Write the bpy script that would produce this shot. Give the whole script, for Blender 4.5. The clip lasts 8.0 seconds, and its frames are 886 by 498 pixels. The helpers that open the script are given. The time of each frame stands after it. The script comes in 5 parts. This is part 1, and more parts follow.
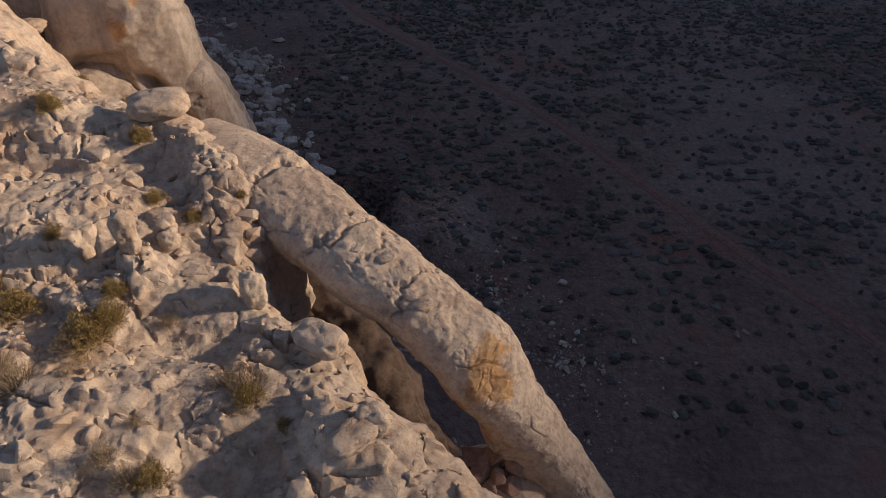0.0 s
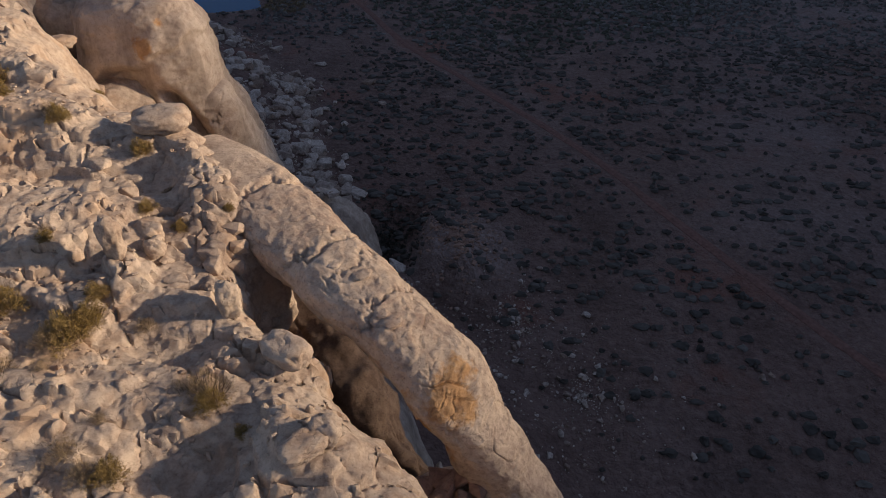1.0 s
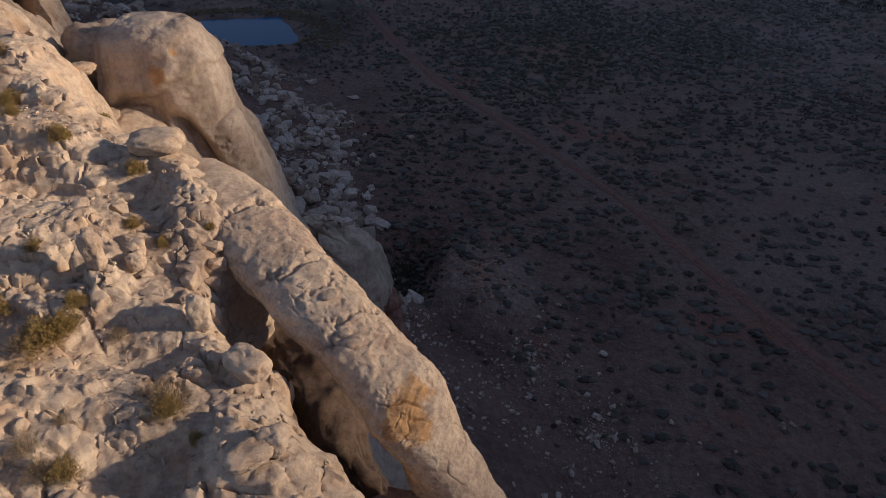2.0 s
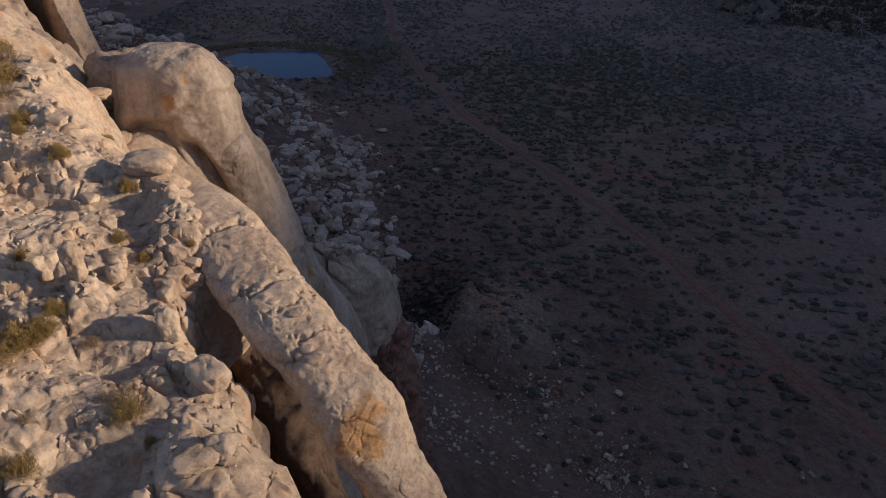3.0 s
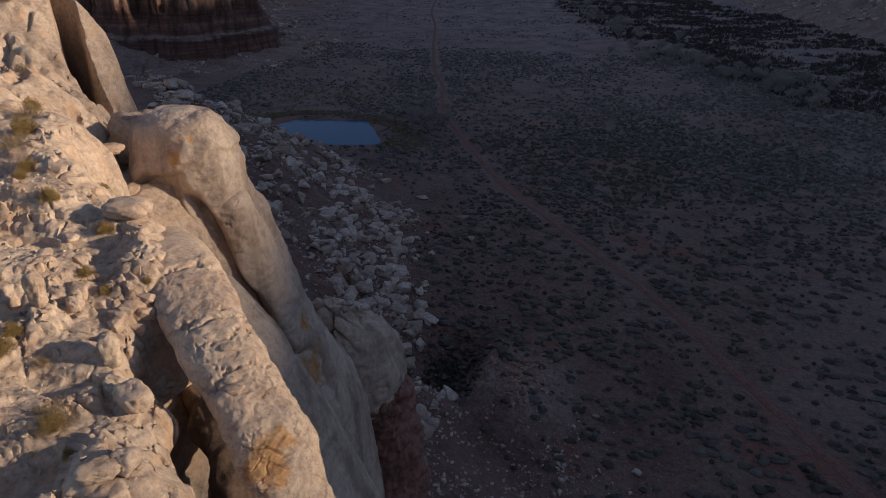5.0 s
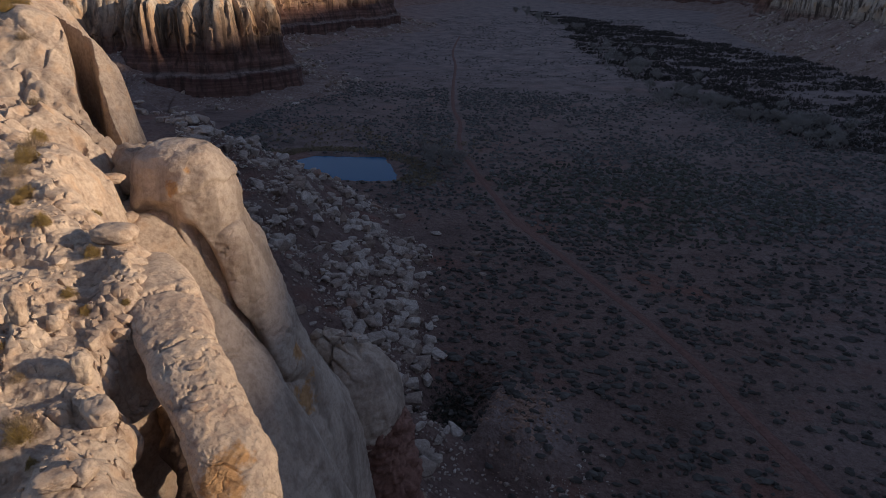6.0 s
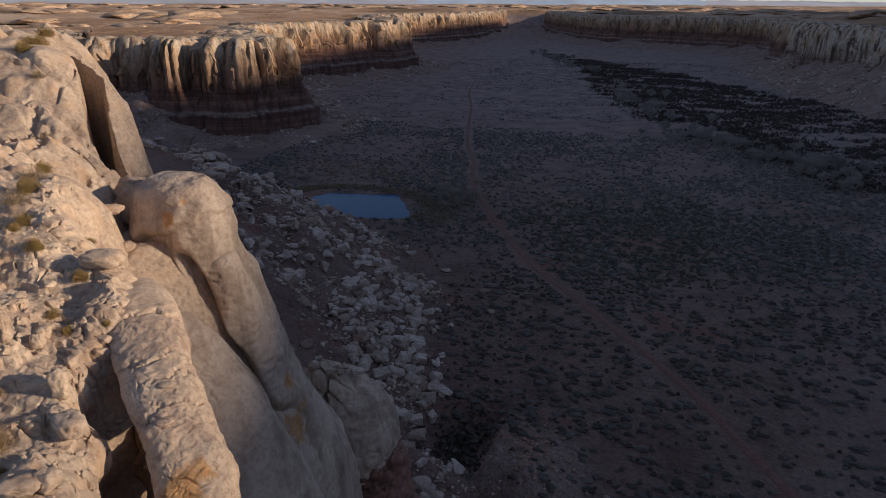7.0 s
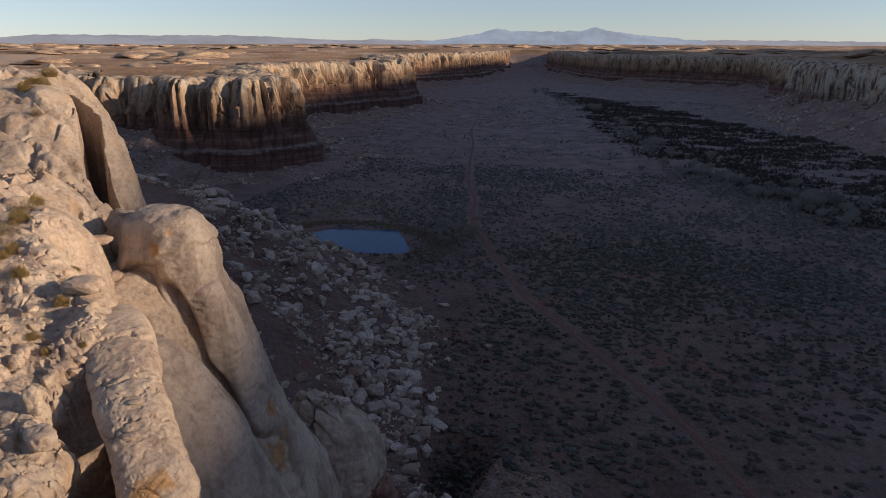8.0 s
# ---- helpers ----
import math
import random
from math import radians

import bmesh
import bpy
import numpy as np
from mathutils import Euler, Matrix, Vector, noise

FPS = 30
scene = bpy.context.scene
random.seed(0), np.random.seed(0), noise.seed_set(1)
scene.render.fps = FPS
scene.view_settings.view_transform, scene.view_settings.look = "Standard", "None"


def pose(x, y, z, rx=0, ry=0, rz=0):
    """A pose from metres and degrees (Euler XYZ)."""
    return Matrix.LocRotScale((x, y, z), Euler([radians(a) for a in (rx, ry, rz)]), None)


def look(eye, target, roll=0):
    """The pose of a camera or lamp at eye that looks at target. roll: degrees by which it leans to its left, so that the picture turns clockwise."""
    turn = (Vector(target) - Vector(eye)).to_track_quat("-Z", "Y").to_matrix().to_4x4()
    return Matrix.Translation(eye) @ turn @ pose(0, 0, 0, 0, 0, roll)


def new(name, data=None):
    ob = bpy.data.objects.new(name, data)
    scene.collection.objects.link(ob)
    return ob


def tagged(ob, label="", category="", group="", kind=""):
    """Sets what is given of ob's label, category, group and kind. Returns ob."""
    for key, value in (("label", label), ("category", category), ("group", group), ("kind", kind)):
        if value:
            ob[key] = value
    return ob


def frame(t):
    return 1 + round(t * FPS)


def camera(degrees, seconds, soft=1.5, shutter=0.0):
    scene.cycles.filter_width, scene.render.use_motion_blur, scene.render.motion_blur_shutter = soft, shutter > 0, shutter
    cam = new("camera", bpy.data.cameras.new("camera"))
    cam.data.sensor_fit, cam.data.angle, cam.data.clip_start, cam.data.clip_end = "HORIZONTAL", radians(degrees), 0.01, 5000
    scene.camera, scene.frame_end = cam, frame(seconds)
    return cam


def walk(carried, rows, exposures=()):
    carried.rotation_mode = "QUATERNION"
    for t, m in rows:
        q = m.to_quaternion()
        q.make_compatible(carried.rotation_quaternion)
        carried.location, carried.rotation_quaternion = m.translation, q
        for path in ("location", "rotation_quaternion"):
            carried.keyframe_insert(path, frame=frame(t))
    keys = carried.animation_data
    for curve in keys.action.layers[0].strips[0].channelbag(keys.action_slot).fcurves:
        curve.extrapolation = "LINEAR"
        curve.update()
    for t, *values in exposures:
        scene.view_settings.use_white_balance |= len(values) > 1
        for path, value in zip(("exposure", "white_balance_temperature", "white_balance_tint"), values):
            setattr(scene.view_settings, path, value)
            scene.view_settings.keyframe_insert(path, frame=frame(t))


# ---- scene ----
cam = camera(66.0, 8.0, soft=0.75)
PATH = [
    (0, (-0.352, 0.829, 58.286), (-0.345, 2.358, 56.997), -1.3),
    (0.5, (0.308, 0.716, 58.311), (0.25, 2.264, 57.046), -1.2),
    (1, (1.036, 0.533, 58.376), (0.938, 2.109, 57.149), -0.9),
    (1.5, (1.795, 0.319, 58.43), (1.651, 1.923, 57.244), -0.8),
    (3, (4.228, -0.224, 58.55), (3.943, 1.447, 57.489), -0.4),
    (3.5, (5.087, -0.387, 58.589), (4.755, 1.302, 57.571), -0.3),
    (4, (5.976, -0.573, 58.675), (5.604, 1.133, 57.7), -0.2),
    (4.5, (6.864, -0.747, 58.723), (6.454, 0.975, 57.792), -0.1),
    (6, (9.479, -1.167, 58.798), (8.964, 0.599, 58.012), 0.1),
    (6.5, (10.363, -1.325, 58.825), (9.817, 0.452, 58.089), 0.2),
    (7, (11.294, -1.604, 58.834), (10.719, 0.186, 58.153), 0.2),
    (7.5, (12.29, -1.973, 58.888), (11.696, -0.169, 58.26), 0.1),
    (8, (13.209, -2.401, 58.948), (12.61, -0.584, 58.368), 0.1),
]
walk(cam, [(t, look(eye, target, roll)) for t, eye, target, roll in PATH], exposures=[(0.0, 0.0), (8.0, 0.0)])

# ---------------------------------------------------------------- light
SUN_ELEV, SUN_STRENGTH, SKY_STRENGTH = 15.0, 5.3, 0.113
SUN_FROM = Vector((1.0, 0.12, 0.0)).normalized()      # level direction towards the sun

world = bpy.data.worlds.new("world")
scene.world = world
world.use_nodes = True
wn = world.node_tree.nodes
sky = wn.new("ShaderNodeTexSky")
sky.sky_type = 'NISHITA'
sky.sun_disc = False
sky.sun_elevation = radians(SUN_ELEV)
sky.sun_rotation = math.atan2(SUN_FROM.x, SUN_FROM.y)
sky.altitude, sky.air_density, sky.dust_density, sky.ozone_density = 1400, 1.0, 0.05, 3.6
wn["Background"].inputs["Strength"].default_value = SKY_STRENGTH
hue = wn.new("ShaderNodeHueSaturation")
hue.inputs["Saturation"].default_value = 0.65
world.node_tree.links.new(sky.outputs["Color"], hue.inputs["Color"])
blue = wn.new("ShaderNodeMix")
blue.data_type, blue.blend_type = 'RGBA', 'MULTIPLY'
blue.inputs[0].default_value, blue.inputs[7].default_value = 1.0, (0.99, 1.0, 1.09, 1)
world.node_tree.links.new(hue.outputs["Color"], blue.inputs[6])
world.node_tree.links.new(blue.outputs[2], wn["Background"].inputs["Color"])

sun_data = bpy.data.lights.new("sun", 'SUN')
sun_data.energy, sun_data.angle, sun_data.color = SUN_STRENGTH, radians(1.2), (1.0, 0.80, 0.60)
sun = new("sun", sun_data)
toward = SUN_FROM * math.cos(radians(SUN_ELEV)) + Vector((0, 0, math.sin(radians(SUN_ELEV))))
sun.matrix_world = look(toward * 100 + Vector((0, 0, 50)), Vector((0, 0, 50)))


# ---------------------------------------------------------------- noise in numpy
rng = np.random.default_rng(7)
PERM = np.concatenate([rng.permutation(512)] * 3)
GRAD3 = rng.normal(size=(512, 3))
GRAD3 /= np.linalg.norm(GRAD3, axis=1)[:, None]
CELL = rng.random((512, 4))


def perlin(x, y, z):
    """Gradient noise, about -1 to 1, on arrays of one shape."""
    x, y, z = np.broadcast_arrays(np.asarray(x, float), np.asarray(y, float), np.asarray(z, float))
    xi, yi, zi = np.floor(x).astype(int), np.floor(y).astype(int), np.floor(z).astype(int)
    fx, fy, fz = x - xi, y - yi, z - zi
    u, v, w = (f * f * f * (f * (f * 6 - 15) + 10) for f in (fx, fy, fz))
    total = 0
    for dx in (0, 1):
        ax = u if dx else 1 - u
        px = PERM[(xi + dx) & 511]
        for dy in (0, 1):
            ay = v if dy else 1 - v
            py = PERM[px + ((yi + dy) & 511)]
            for dz in (0, 1):
                az = w if dz else 1 - w
                g = GRAD3[PERM[py + ((zi + dz) & 511)]]
                total = total + ax * ay * az * (g[..., 0] * (fx - dx) + g[..., 1] * (fy - dy) + g[..., 2] * (fz - dz))
    return total * 1.5


def fbm(x, y, z=0.0, octaves=4, gain=0.5):
    total, amp = 0, 1.0
    for o in range(octaves):
        total = total + amp * perlin(x * 2 ** o + 17.3 * o, y * 2 ** o + 5.1 * o, np.asarray(z) * 2 ** o + 9.7 * o)
        amp *= gain
    return total


def cells(x, y, seed=0):
    """Voronoi: nearest distance, second nearest minus nearest, a random number of the cell and the offset from its middle."""
    xi, yi = np.floor(x).astype(int), np.floor(y).astype(int)
    f1, f2 = np.full(x.shape, 9.0), np.full(x.shape, 9.0)
    ident, ox, oy = np.zeros(x.shape), np.zeros(x.shape), np.zeros(x.shape)
    for dx in (-1, 0, 1):
        for dy in (-1, 0, 1):
            c = CELL[PERM[PERM[(xi + dx + seed * 37) & 511] + ((yi + dy) & 511)]]
            ex, ey = x - xi - dx - c[..., 0], y - yi - dy - c[..., 1]
            d = np.hypot(ex, ey)
            near = d < f1
            f2 = np.where(near, f1, np.minimum(f2, d))
            ident, ox, oy = np.where(near, c[..., 2], ident), np.where(near, ex, ox), np.where(near, ey, oy)
            f1 = np.where(near, d, f1)
    return f1, f2 - f1, ident, ox, oy


def smooth(a, b, x):
    t = np.clip((x - a) / (b - a), 0, 1)
    return t * t * (3 - 2 * t)


def edge_distance(x, y, line, closed=False):
    """Distance to a polyline; positive on its left."""
    pts = np.array(line, float)
    if closed:
        pts = np.vstack([pts, pts[:1]])
    best, sign = np.full(np.shape(x), 1e9), np.ones(np.shape(x))
    for a, b in zip(pts[:-1], pts[1:]):
        d = b - a
        length = d @ d
        t = np.clip(((x - a[0]) * d[0] + (y - a[1]) * d[1]) / length, 0, 1)
        ex, ey = x - a[0] - t * d[0], y - a[1] - t * d[1]
        dist = np.hypot(ex, ey)
        side = np.where(d[0] * (y - a[1]) - d[1] * (x - a[0]) >= 0, 1.0, -1.0)
        near = dist < best - 1e-9
        sign = np.where(near, side, sign)
        best = np.where(near, dist, best)
    return best * sign


def inside(x, y, ring):
    """Whether points lie in a closed ring."""
    result = np.zeros(np.shape(x), bool)
    pts = list(ring)
    for (x0, y0), (x1, y1) in zip(pts, pts[1:] + pts[:1]):
        if y0 == y1:
            continue
        cross = (y0 > y) != (y1 > y)
        result ^= cross & (x < (x1 - x0) * (y - y0) / (y1 - y0) + x0)
    return result


def ring_distance(x, y, ring):
    d = np.abs(edge_distance(x, y, ring, closed=True))
    return np.where(inside(x, y, ring), d, -d)


# ---------------------------------------------------------------- mesh helpers
def mesh_of(name, verts, faces, flat=False):
    me = bpy.data.meshes.new(name)
    me.from_pydata(np.asarray(verts).tolist(), [], np.asarray(faces).tolist() if isinstance(faces, np.ndarray) else faces)
    me.polygons.foreach_set("use_smooth", np.full(len(me.polygons), not flat))
    me.update()
    return me


def grid_faces(rows, cols, wrap=False):
    idx = np.arange(rows * cols).reshape(rows, cols)
    right = np.roll(idx, -1, axis=1) if wrap else idx
    a, b = (idx[:-1], right[:-1]) if wrap else (idx[:-1, :-1], idx[:-1, 1:])
    c, d = (right[1:], idx[1:]) if wrap else (idx[1:, 1:], idx[1:, :-1])
    return np.stack([a, b, c, d], -1).reshape(-1, 4)


def part(name, mesh, material, parent=None, label=""):
    if not isinstance(mesh, bpy.types.Mesh):
        me = bpy.data.meshes.new(name)
        mesh.to_mesh(me)
        mesh.free()
        mesh = me
    if not mesh.materials:
        mesh.materials.append(material)
    ob = new(name, mesh)
    if parent is not None:
        ob.parent = parent
    if label:
        tagged(ob, label)
    return ob


def grid_normals(p, wrap=False):
    du = np.gradient(p, axis=1) if not wrap else (np.roll(p, -1, 1) - np.roll(p, 1, 1))
    dv = np.gradient(p, axis=0)
    n = np.cross(du, dv)
    return n / np.maximum(np.linalg.norm(n, axis=2), 1e-9)[..., None]


def spline(points, count):
    """A smooth line (Catmull-Rom) through rows of numbers."""
    p = np.array(points, float)
    p = np.vstack([2 * p[0] - p[1], p, 2 * p[-1] - p[-2]])
    u = np.linspace(0, len(p) - 3 - 1e-6, count)
    i = u.astype(int)
    f = (u - i)[:, None]
    a, b, c, d = p[i], p[i + 1], p[i + 2], p[i + 3]
    return 0.5 * (2 * b + (c - a) * f + (2 * a - 5 * b + 4 * c - d) * f ** 2 + (3 * b - a - 3 * c + d) * f ** 3)


def spaced(*stops):
    """Grid lines: value, step, value, step, ..., value."""
    out = [stops[0]]
    for step, end in zip(stops[1::2], stops[2::2]):
        n = max(1, round((end - out[-1]) / step))
        out += list(np.linspace(out[-1], end, n + 1)[1:])
    return np.array(out)


# ---------------------------------------------------------------- materials
def base_material(name, rough=0.9):
    m = bpy.data.materials.new(name)
    m.use_nodes = True
    bsdf = m.node_tree.nodes["Principled BSDF"]
    bsdf.inputs["Roughness"].default_value = rough
    bsdf.inputs["Specular IOR Level"].default_value = 0.25
    return m, m.node_tree.nodes, m.node_tree.links, bsdf


def tex_noise(n, l, coord, scale, detail=6, rough=0.6, stretch=None):
    node = n.new("ShaderNodeTexNoise")
    node.inputs["Scale"].default_value = scale
    node.inputs["Detail"].default_value = detail
    node.inputs["Roughness"].default_value = rough
    if stretch:
        mp = n.new("ShaderNodeMapping")
        mp.inputs["Scale"].default_value = stretch
        l.new(coord, mp.inputs["Vector"])
        l.new(mp.outputs["Vector"], node.inputs["Vector"])
    else:
        l.new(coord, node.inputs["Vector"])
    return node.outputs["Fac"]


def ramp(n, l, fac, stops, interp='LINEAR'):
    node = n.new("ShaderNodeValToRGB")
    node.color_ramp.interpolation = interp
    els = node.color_ramp.elements
    while len(els) < len(stops):
        els.new(0.5)
    for e, (pos, col) in zip(els, stops):
        e.position = pos
        e.color = (*col, 1) if not isinstance(col, float) else (col, col, col, 1)
    l.new(fac, node.inputs["Fac"])
    return node.outputs["Color"]


def mixed(n, l, fac, a, b, mode='MIX'):
    node = n.new("ShaderNodeMix")
    node.data_type, node.blend_type = 'RGBA', mode
    for sock, value in ((node.inputs[0], fac), (node.inputs[6], a), (node.inputs[7], b)):
        if isinstance(value, bpy.types.NodeSocket):
            l.new(value, sock)
        elif isinstance(value, (int, float)):
            sock.default_value = value
        else:
            sock.default_value = (*value, 1)
    return node.outputs[2]


def bump(n, l, height, strength, distance, bsdf, normal=None):
    node = n.new("ShaderNodeBump")
    node.inputs["Strength"].default_value = strength
    node.inputs["Distance"].default_value = distance
    l.new(height, node.inputs["Height"])
    if normal is not None:
        l.new(normal, node.inputs["Normal"])
    l.new(node.outputs["Normal"], bsdf.inputs["Normal"])
    return node.outputs["Normal"]


def rock_material(name, pale, mid, dark, grain=1.0, orange=None, streaks=0.0, scars=(), speck=0.65, joints=0.0, tones=None):
    """Weathered sandstone: mottled tones at several scales, pits and lichen specks, fine relief."""
    m, n, l, bsdf = base_material(name, 0.92)
    pos = n.new("ShaderNodeNewGeometry").outputs["Position"]
    broad = tex_noise(n, l, pos, 0.5 * grain, 6, 0.62)
    fine = tex_noise(n, l, pos, 4.0 * grain, 9, 0.75)
    col = ramp(n, l, broad, [(0.36, dark), (0.5, mid), (0.64, pale)])
    col = mixed(n, l, 0.55, col, ramp(n, l, fine, [(0.38, dark), (0.5, mid), (0.62, pale)]))
    specks = tex_noise(n, l, pos, 15.0 * grain, 5, 0.8)
    col = mixed(n, l, ramp(n, l, specks, [(0.55, 0.0), (0.66, speck)]), col, tuple(c * 0.45 for c in dark))
    if streaks:
        wash = tex_noise(n, l, pos, 1.1 * grain, 5, 0.65, (1.0, 1.0, 0.10))
        col = mixed(n, l, ramp(n, l, wash, [(0.48, 0.0), (0.66, streaks)]), col, tuple(c * 0.55 for c in dark))
    if orange:
        spot = tex_noise(n, l, pos, 0.8 * grain, 4, 0.55)
        col = mixed(n, l, ramp(n, l, spot, [(0.52, 0.0), (0.66, 0.55)]), col, orange)
    for x, y, z, radius in scars:
        away = n.new("ShaderNodeVectorMath")
        away.operation = 'DISTANCE'
        away.inputs[1].default_value = (x, y, z)
        l.new(pos, away.inputs[0])
        ragged = n.new("ShaderNodeMath")
        ragged.operation = 'MULTIPLY_ADD'
        l.new(tex_noise(n, l, pos, 1.1, 6, 0.65), ragged.inputs[0])
        ragged.inputs[1].default_value = 2.8 * radius
        l.new(away.outputs["Value"], ragged.inputs[2])
        edge = n.new("ShaderNodeMapRange")
        edge.inputs["From Min"].default_value, edge.inputs["From Max"].default_value = 2.1 * radius, 1.8 * radius
        edge.inputs["To Max"].default_value = 0.85
        l.new(ragged.outputs[0], edge.inputs["Value"])
        col = mixed(n, l, edge.outputs["Result"], col, ramp(n, l, fine, [(0.35, (0.34, 0.16, 0.055)), (0.65, (0.60, 0.34, 0.14))]))
    coarse = bump(n, l, fine, 0.7, 0.07 / grain, bsdf)
    relief = bump(n, l, specks, 0.5, 0.02 / grain, bsdf, coarse)
    if joints:
        # hairline joints at two sizes, broken up in patches
        shift = n.new("ShaderNodeTexNoise")
        shift.inputs["Scale"].default_value, shift.inputs["Detail"].default_value = 1.8, 4
        l.new(pos, shift.inputs["Vector"])
        bent = n.new("ShaderNodeVectorMath")
        bent.operation = 'MULTIPLY_ADD'
        bent.inputs[1].default_value = (0.7, 0.7, 0.7)
        l.new(shift.outputs["Color"], bent.inputs[0])
        l.new(pos, bent.inputs[2])
        for scale, width, where in ((0.9, 0.013, 0.7), (3.0, 0.030, 1.3)):
            net = n.new("ShaderNodeTexVoronoi")
            net.feature = 'DISTANCE_TO_EDGE'
            net.inputs["Scale"].default_value = scale
            l.new(bent.outputs[0], net.inputs["Vector"])
            line = ramp(n, l, net.outputs["Distance"], [(0.0, 1.0), (width, 0.0)])
            mask = ramp(n, l, tex_noise(n, l, pos, where, 4, 0.6), [(0.51, 0.0), (0.60, joints)])
            both = mixed(n, l, 1.0, line, mask, 'MULTIPLY')
            col = mixed(n, l, both, col, tuple(c * 0.5 for c in dark))
            deep = n.new("ShaderNodeBump")
            deep.invert = True
            deep.inputs["Strength"].default_value, deep.inputs["Distance"].default_value = 0.9, 0.05
            l.new(both, deep.inputs["Height"])
            l.new(relief, deep.inputs["Normal"])
            relief = deep.outputs["Normal"]
        l.new(relief, bsdf.inputs["Normal"])
    if tones:
        # each block has a tone of its own
        own = n.new("ShaderNodeObjectInfo").outputs["Random"]
        isle = n.new("ShaderNodeNewGeometry").outputs["Random Per Island"]
        both = n.new("ShaderNodeMath")
        both.operation = 'ADD'
        l.new(own, both.inputs[0])
        l.new(isle, both.inputs[1])
        part_of = n.new("ShaderNodeMath")
        part_of.operation = 'FRACT'
        l.new(both.outputs[0], part_of.inputs[0])
        col = mixed(n, l, 1.0, col, ramp(n, l, part_of.outputs[0], tones), 'MULTIPLY')
    l.new(col, bsdf.inputs["Base Color"])
    return m


def strata_material(name, bands, streak=0.6, grain=0.05, z0=0.0, z1=50.0):
    """Cliff rock in level beds of different colour, with desert varnish running down it."""
    m, n, l, bsdf = base_material(name, 0.93)
    pos = n.new("ShaderNodeNewGeometry").outputs["Position"]
    sep = n.new("ShaderNodeSeparateXYZ")
    l.new(pos, sep.inputs[0])
    warp = tex_noise(n, l, pos, grain, 4, 0.6)
    add = n.new("ShaderNodeMath")
    add.operation = 'MULTIPLY_ADD'
    l.new(warp, add.inputs[0])
    add.inputs[1].default_value = 6.0
    l.new(sep.outputs["Z"], add.inputs[2])
    level = n.new("ShaderNodeMapRange")
    level.inputs["From Min"].default_value, level.inputs["From Max"].default_value = z0 + 3, z1 + 3
    l.new(add.outputs[0], level.inputs["Value"])
    col = ramp(n, l, level.outputs["Result"], bands)
    lines = tex_noise(n, l, pos, 1.0, 3, 0.6, (0.02, 0.02, 0.9))
    rust = tex_noise(n, l, pos, 0.22, 5, 0.6, (1.0, 1.0, 0.35))
    high = ramp(n, l, level.outputs["Result"], [(0.55, 0.0), (0.68, 1.0)])
    col = mixed(n, l, mixed(n, l, 1.0, high, ramp(n, l, rust, [(0.46, 0.0), (0.6, 0.7)]), 'MULTIPLY'), col, (0.52, 0.31, 0.16))
    thin = mixed(n, l, 1.0, ramp(n, l, lines, [(0.42, 0.65), (0.58, 0.0)]), ramp(n, l, level.outputs["Result"], [(0.5, 1.0), (0.62, 0.12)]), 'MULTIPLY')
    col = mixed(n, l, thin, col, mixed(n, l, 1.0, col, (0.5, 0.42, 0.40), 'MULTIPLY'))
    wash = tex_noise(n, l, pos, 0.35, 5, 0.65, (1.0, 1.0, 0.06))
    col = mixed(n, l, ramp(n, l, wash, [(0.46, 0.0), (0.62, streak)]), col, (0.06, 0.038, 0.03))
    mott = tex_noise(n, l, pos, 0.6, 7, 0.7)
    col = mixed(n, l, 0.6, col, ramp(n, l, mott, [(0.3, 0.35), (0.7, 1.0)]), 'MULTIPLY')
    l.new(col, bsdf.inputs["Base Color"])
    bump(n, l, mott, 0.8, 0.6, bsdf)
    return m


def plain_material(name, colour, rough=0.9, vary=0.35, scale=3.0, by_island=False):
    m, n, l, bsdf = base_material(name, rough)
    geo = n.new("ShaderNodeNewGeometry")
    fac = tex_noise(n, l, geo.outputs["Position"], scale, 5, 0.6)
    lo, hi = tuple(c * (1 - vary) for c in colour), tuple(min(1, c * (1 + vary)) for c in colour)
    col = ramp(n, l, fac, [(0.3, lo), (0.7, hi)])
    if by_island:
        col = mixed(n, l, 0.5, col, ramp(n, l, geo.outputs["Random Per Island"], [(0.0, lo), (1.0, hi)]))
    l.new(col, bsdf.inputs["Base Color"])
    return m


SANDSTONE = rock_material("sandstone", (0.605, 0.485, 0.37), (0.48, 0.37, 0.283), (0.27, 0.192, 0.145), orange=(0.53, 0.35, 0.22), speck=0.5, joints=0.2)
ARCH_STONE = rock_material("arch_sandstone", (0.66, 0.52, 0.39), (0.535, 0.41, 0.305), (0.33, 0.232, 0.18), 0.9, None, 0.2, [(0.45, 10.25, 46.9, 1.15), (-0.1, 10.3, 46.4, 0.8), (0.9, 10.0, 45.2, 0.8)])
TOWER_STONE = rock_material("tower_sandstone", (0.60, 0.495, 0.40), (0.515, 0.41, 0.325), (0.36, 0.268, 0.21), 0.6, None, 0.7, [(-12.0, 25.3, 48.55, 0.72), (-11.2, 25.8, 49.4, 0.5), (-9.6, 28.2, 36.5, 1.5), (-8.4, 29.4, 37.5, 1.1), (-8.0, 29.6, 34.5, 1.5)], 0.45)
BLOCK_STONE = rock_material("block_sandstone", (0.62, 0.545, 0.475), (0.47, 0.40, 0.345), (0.24, 0.19, 0.165), 0.6, tones=[(0.0, (0.55, 0.46, 0.41)), (0.35, (0.82, 0.77, 0.74)), (0.7, (1.0, 0.99, 0.98)), (1.0, (1.1, 1.1, 1.1))])
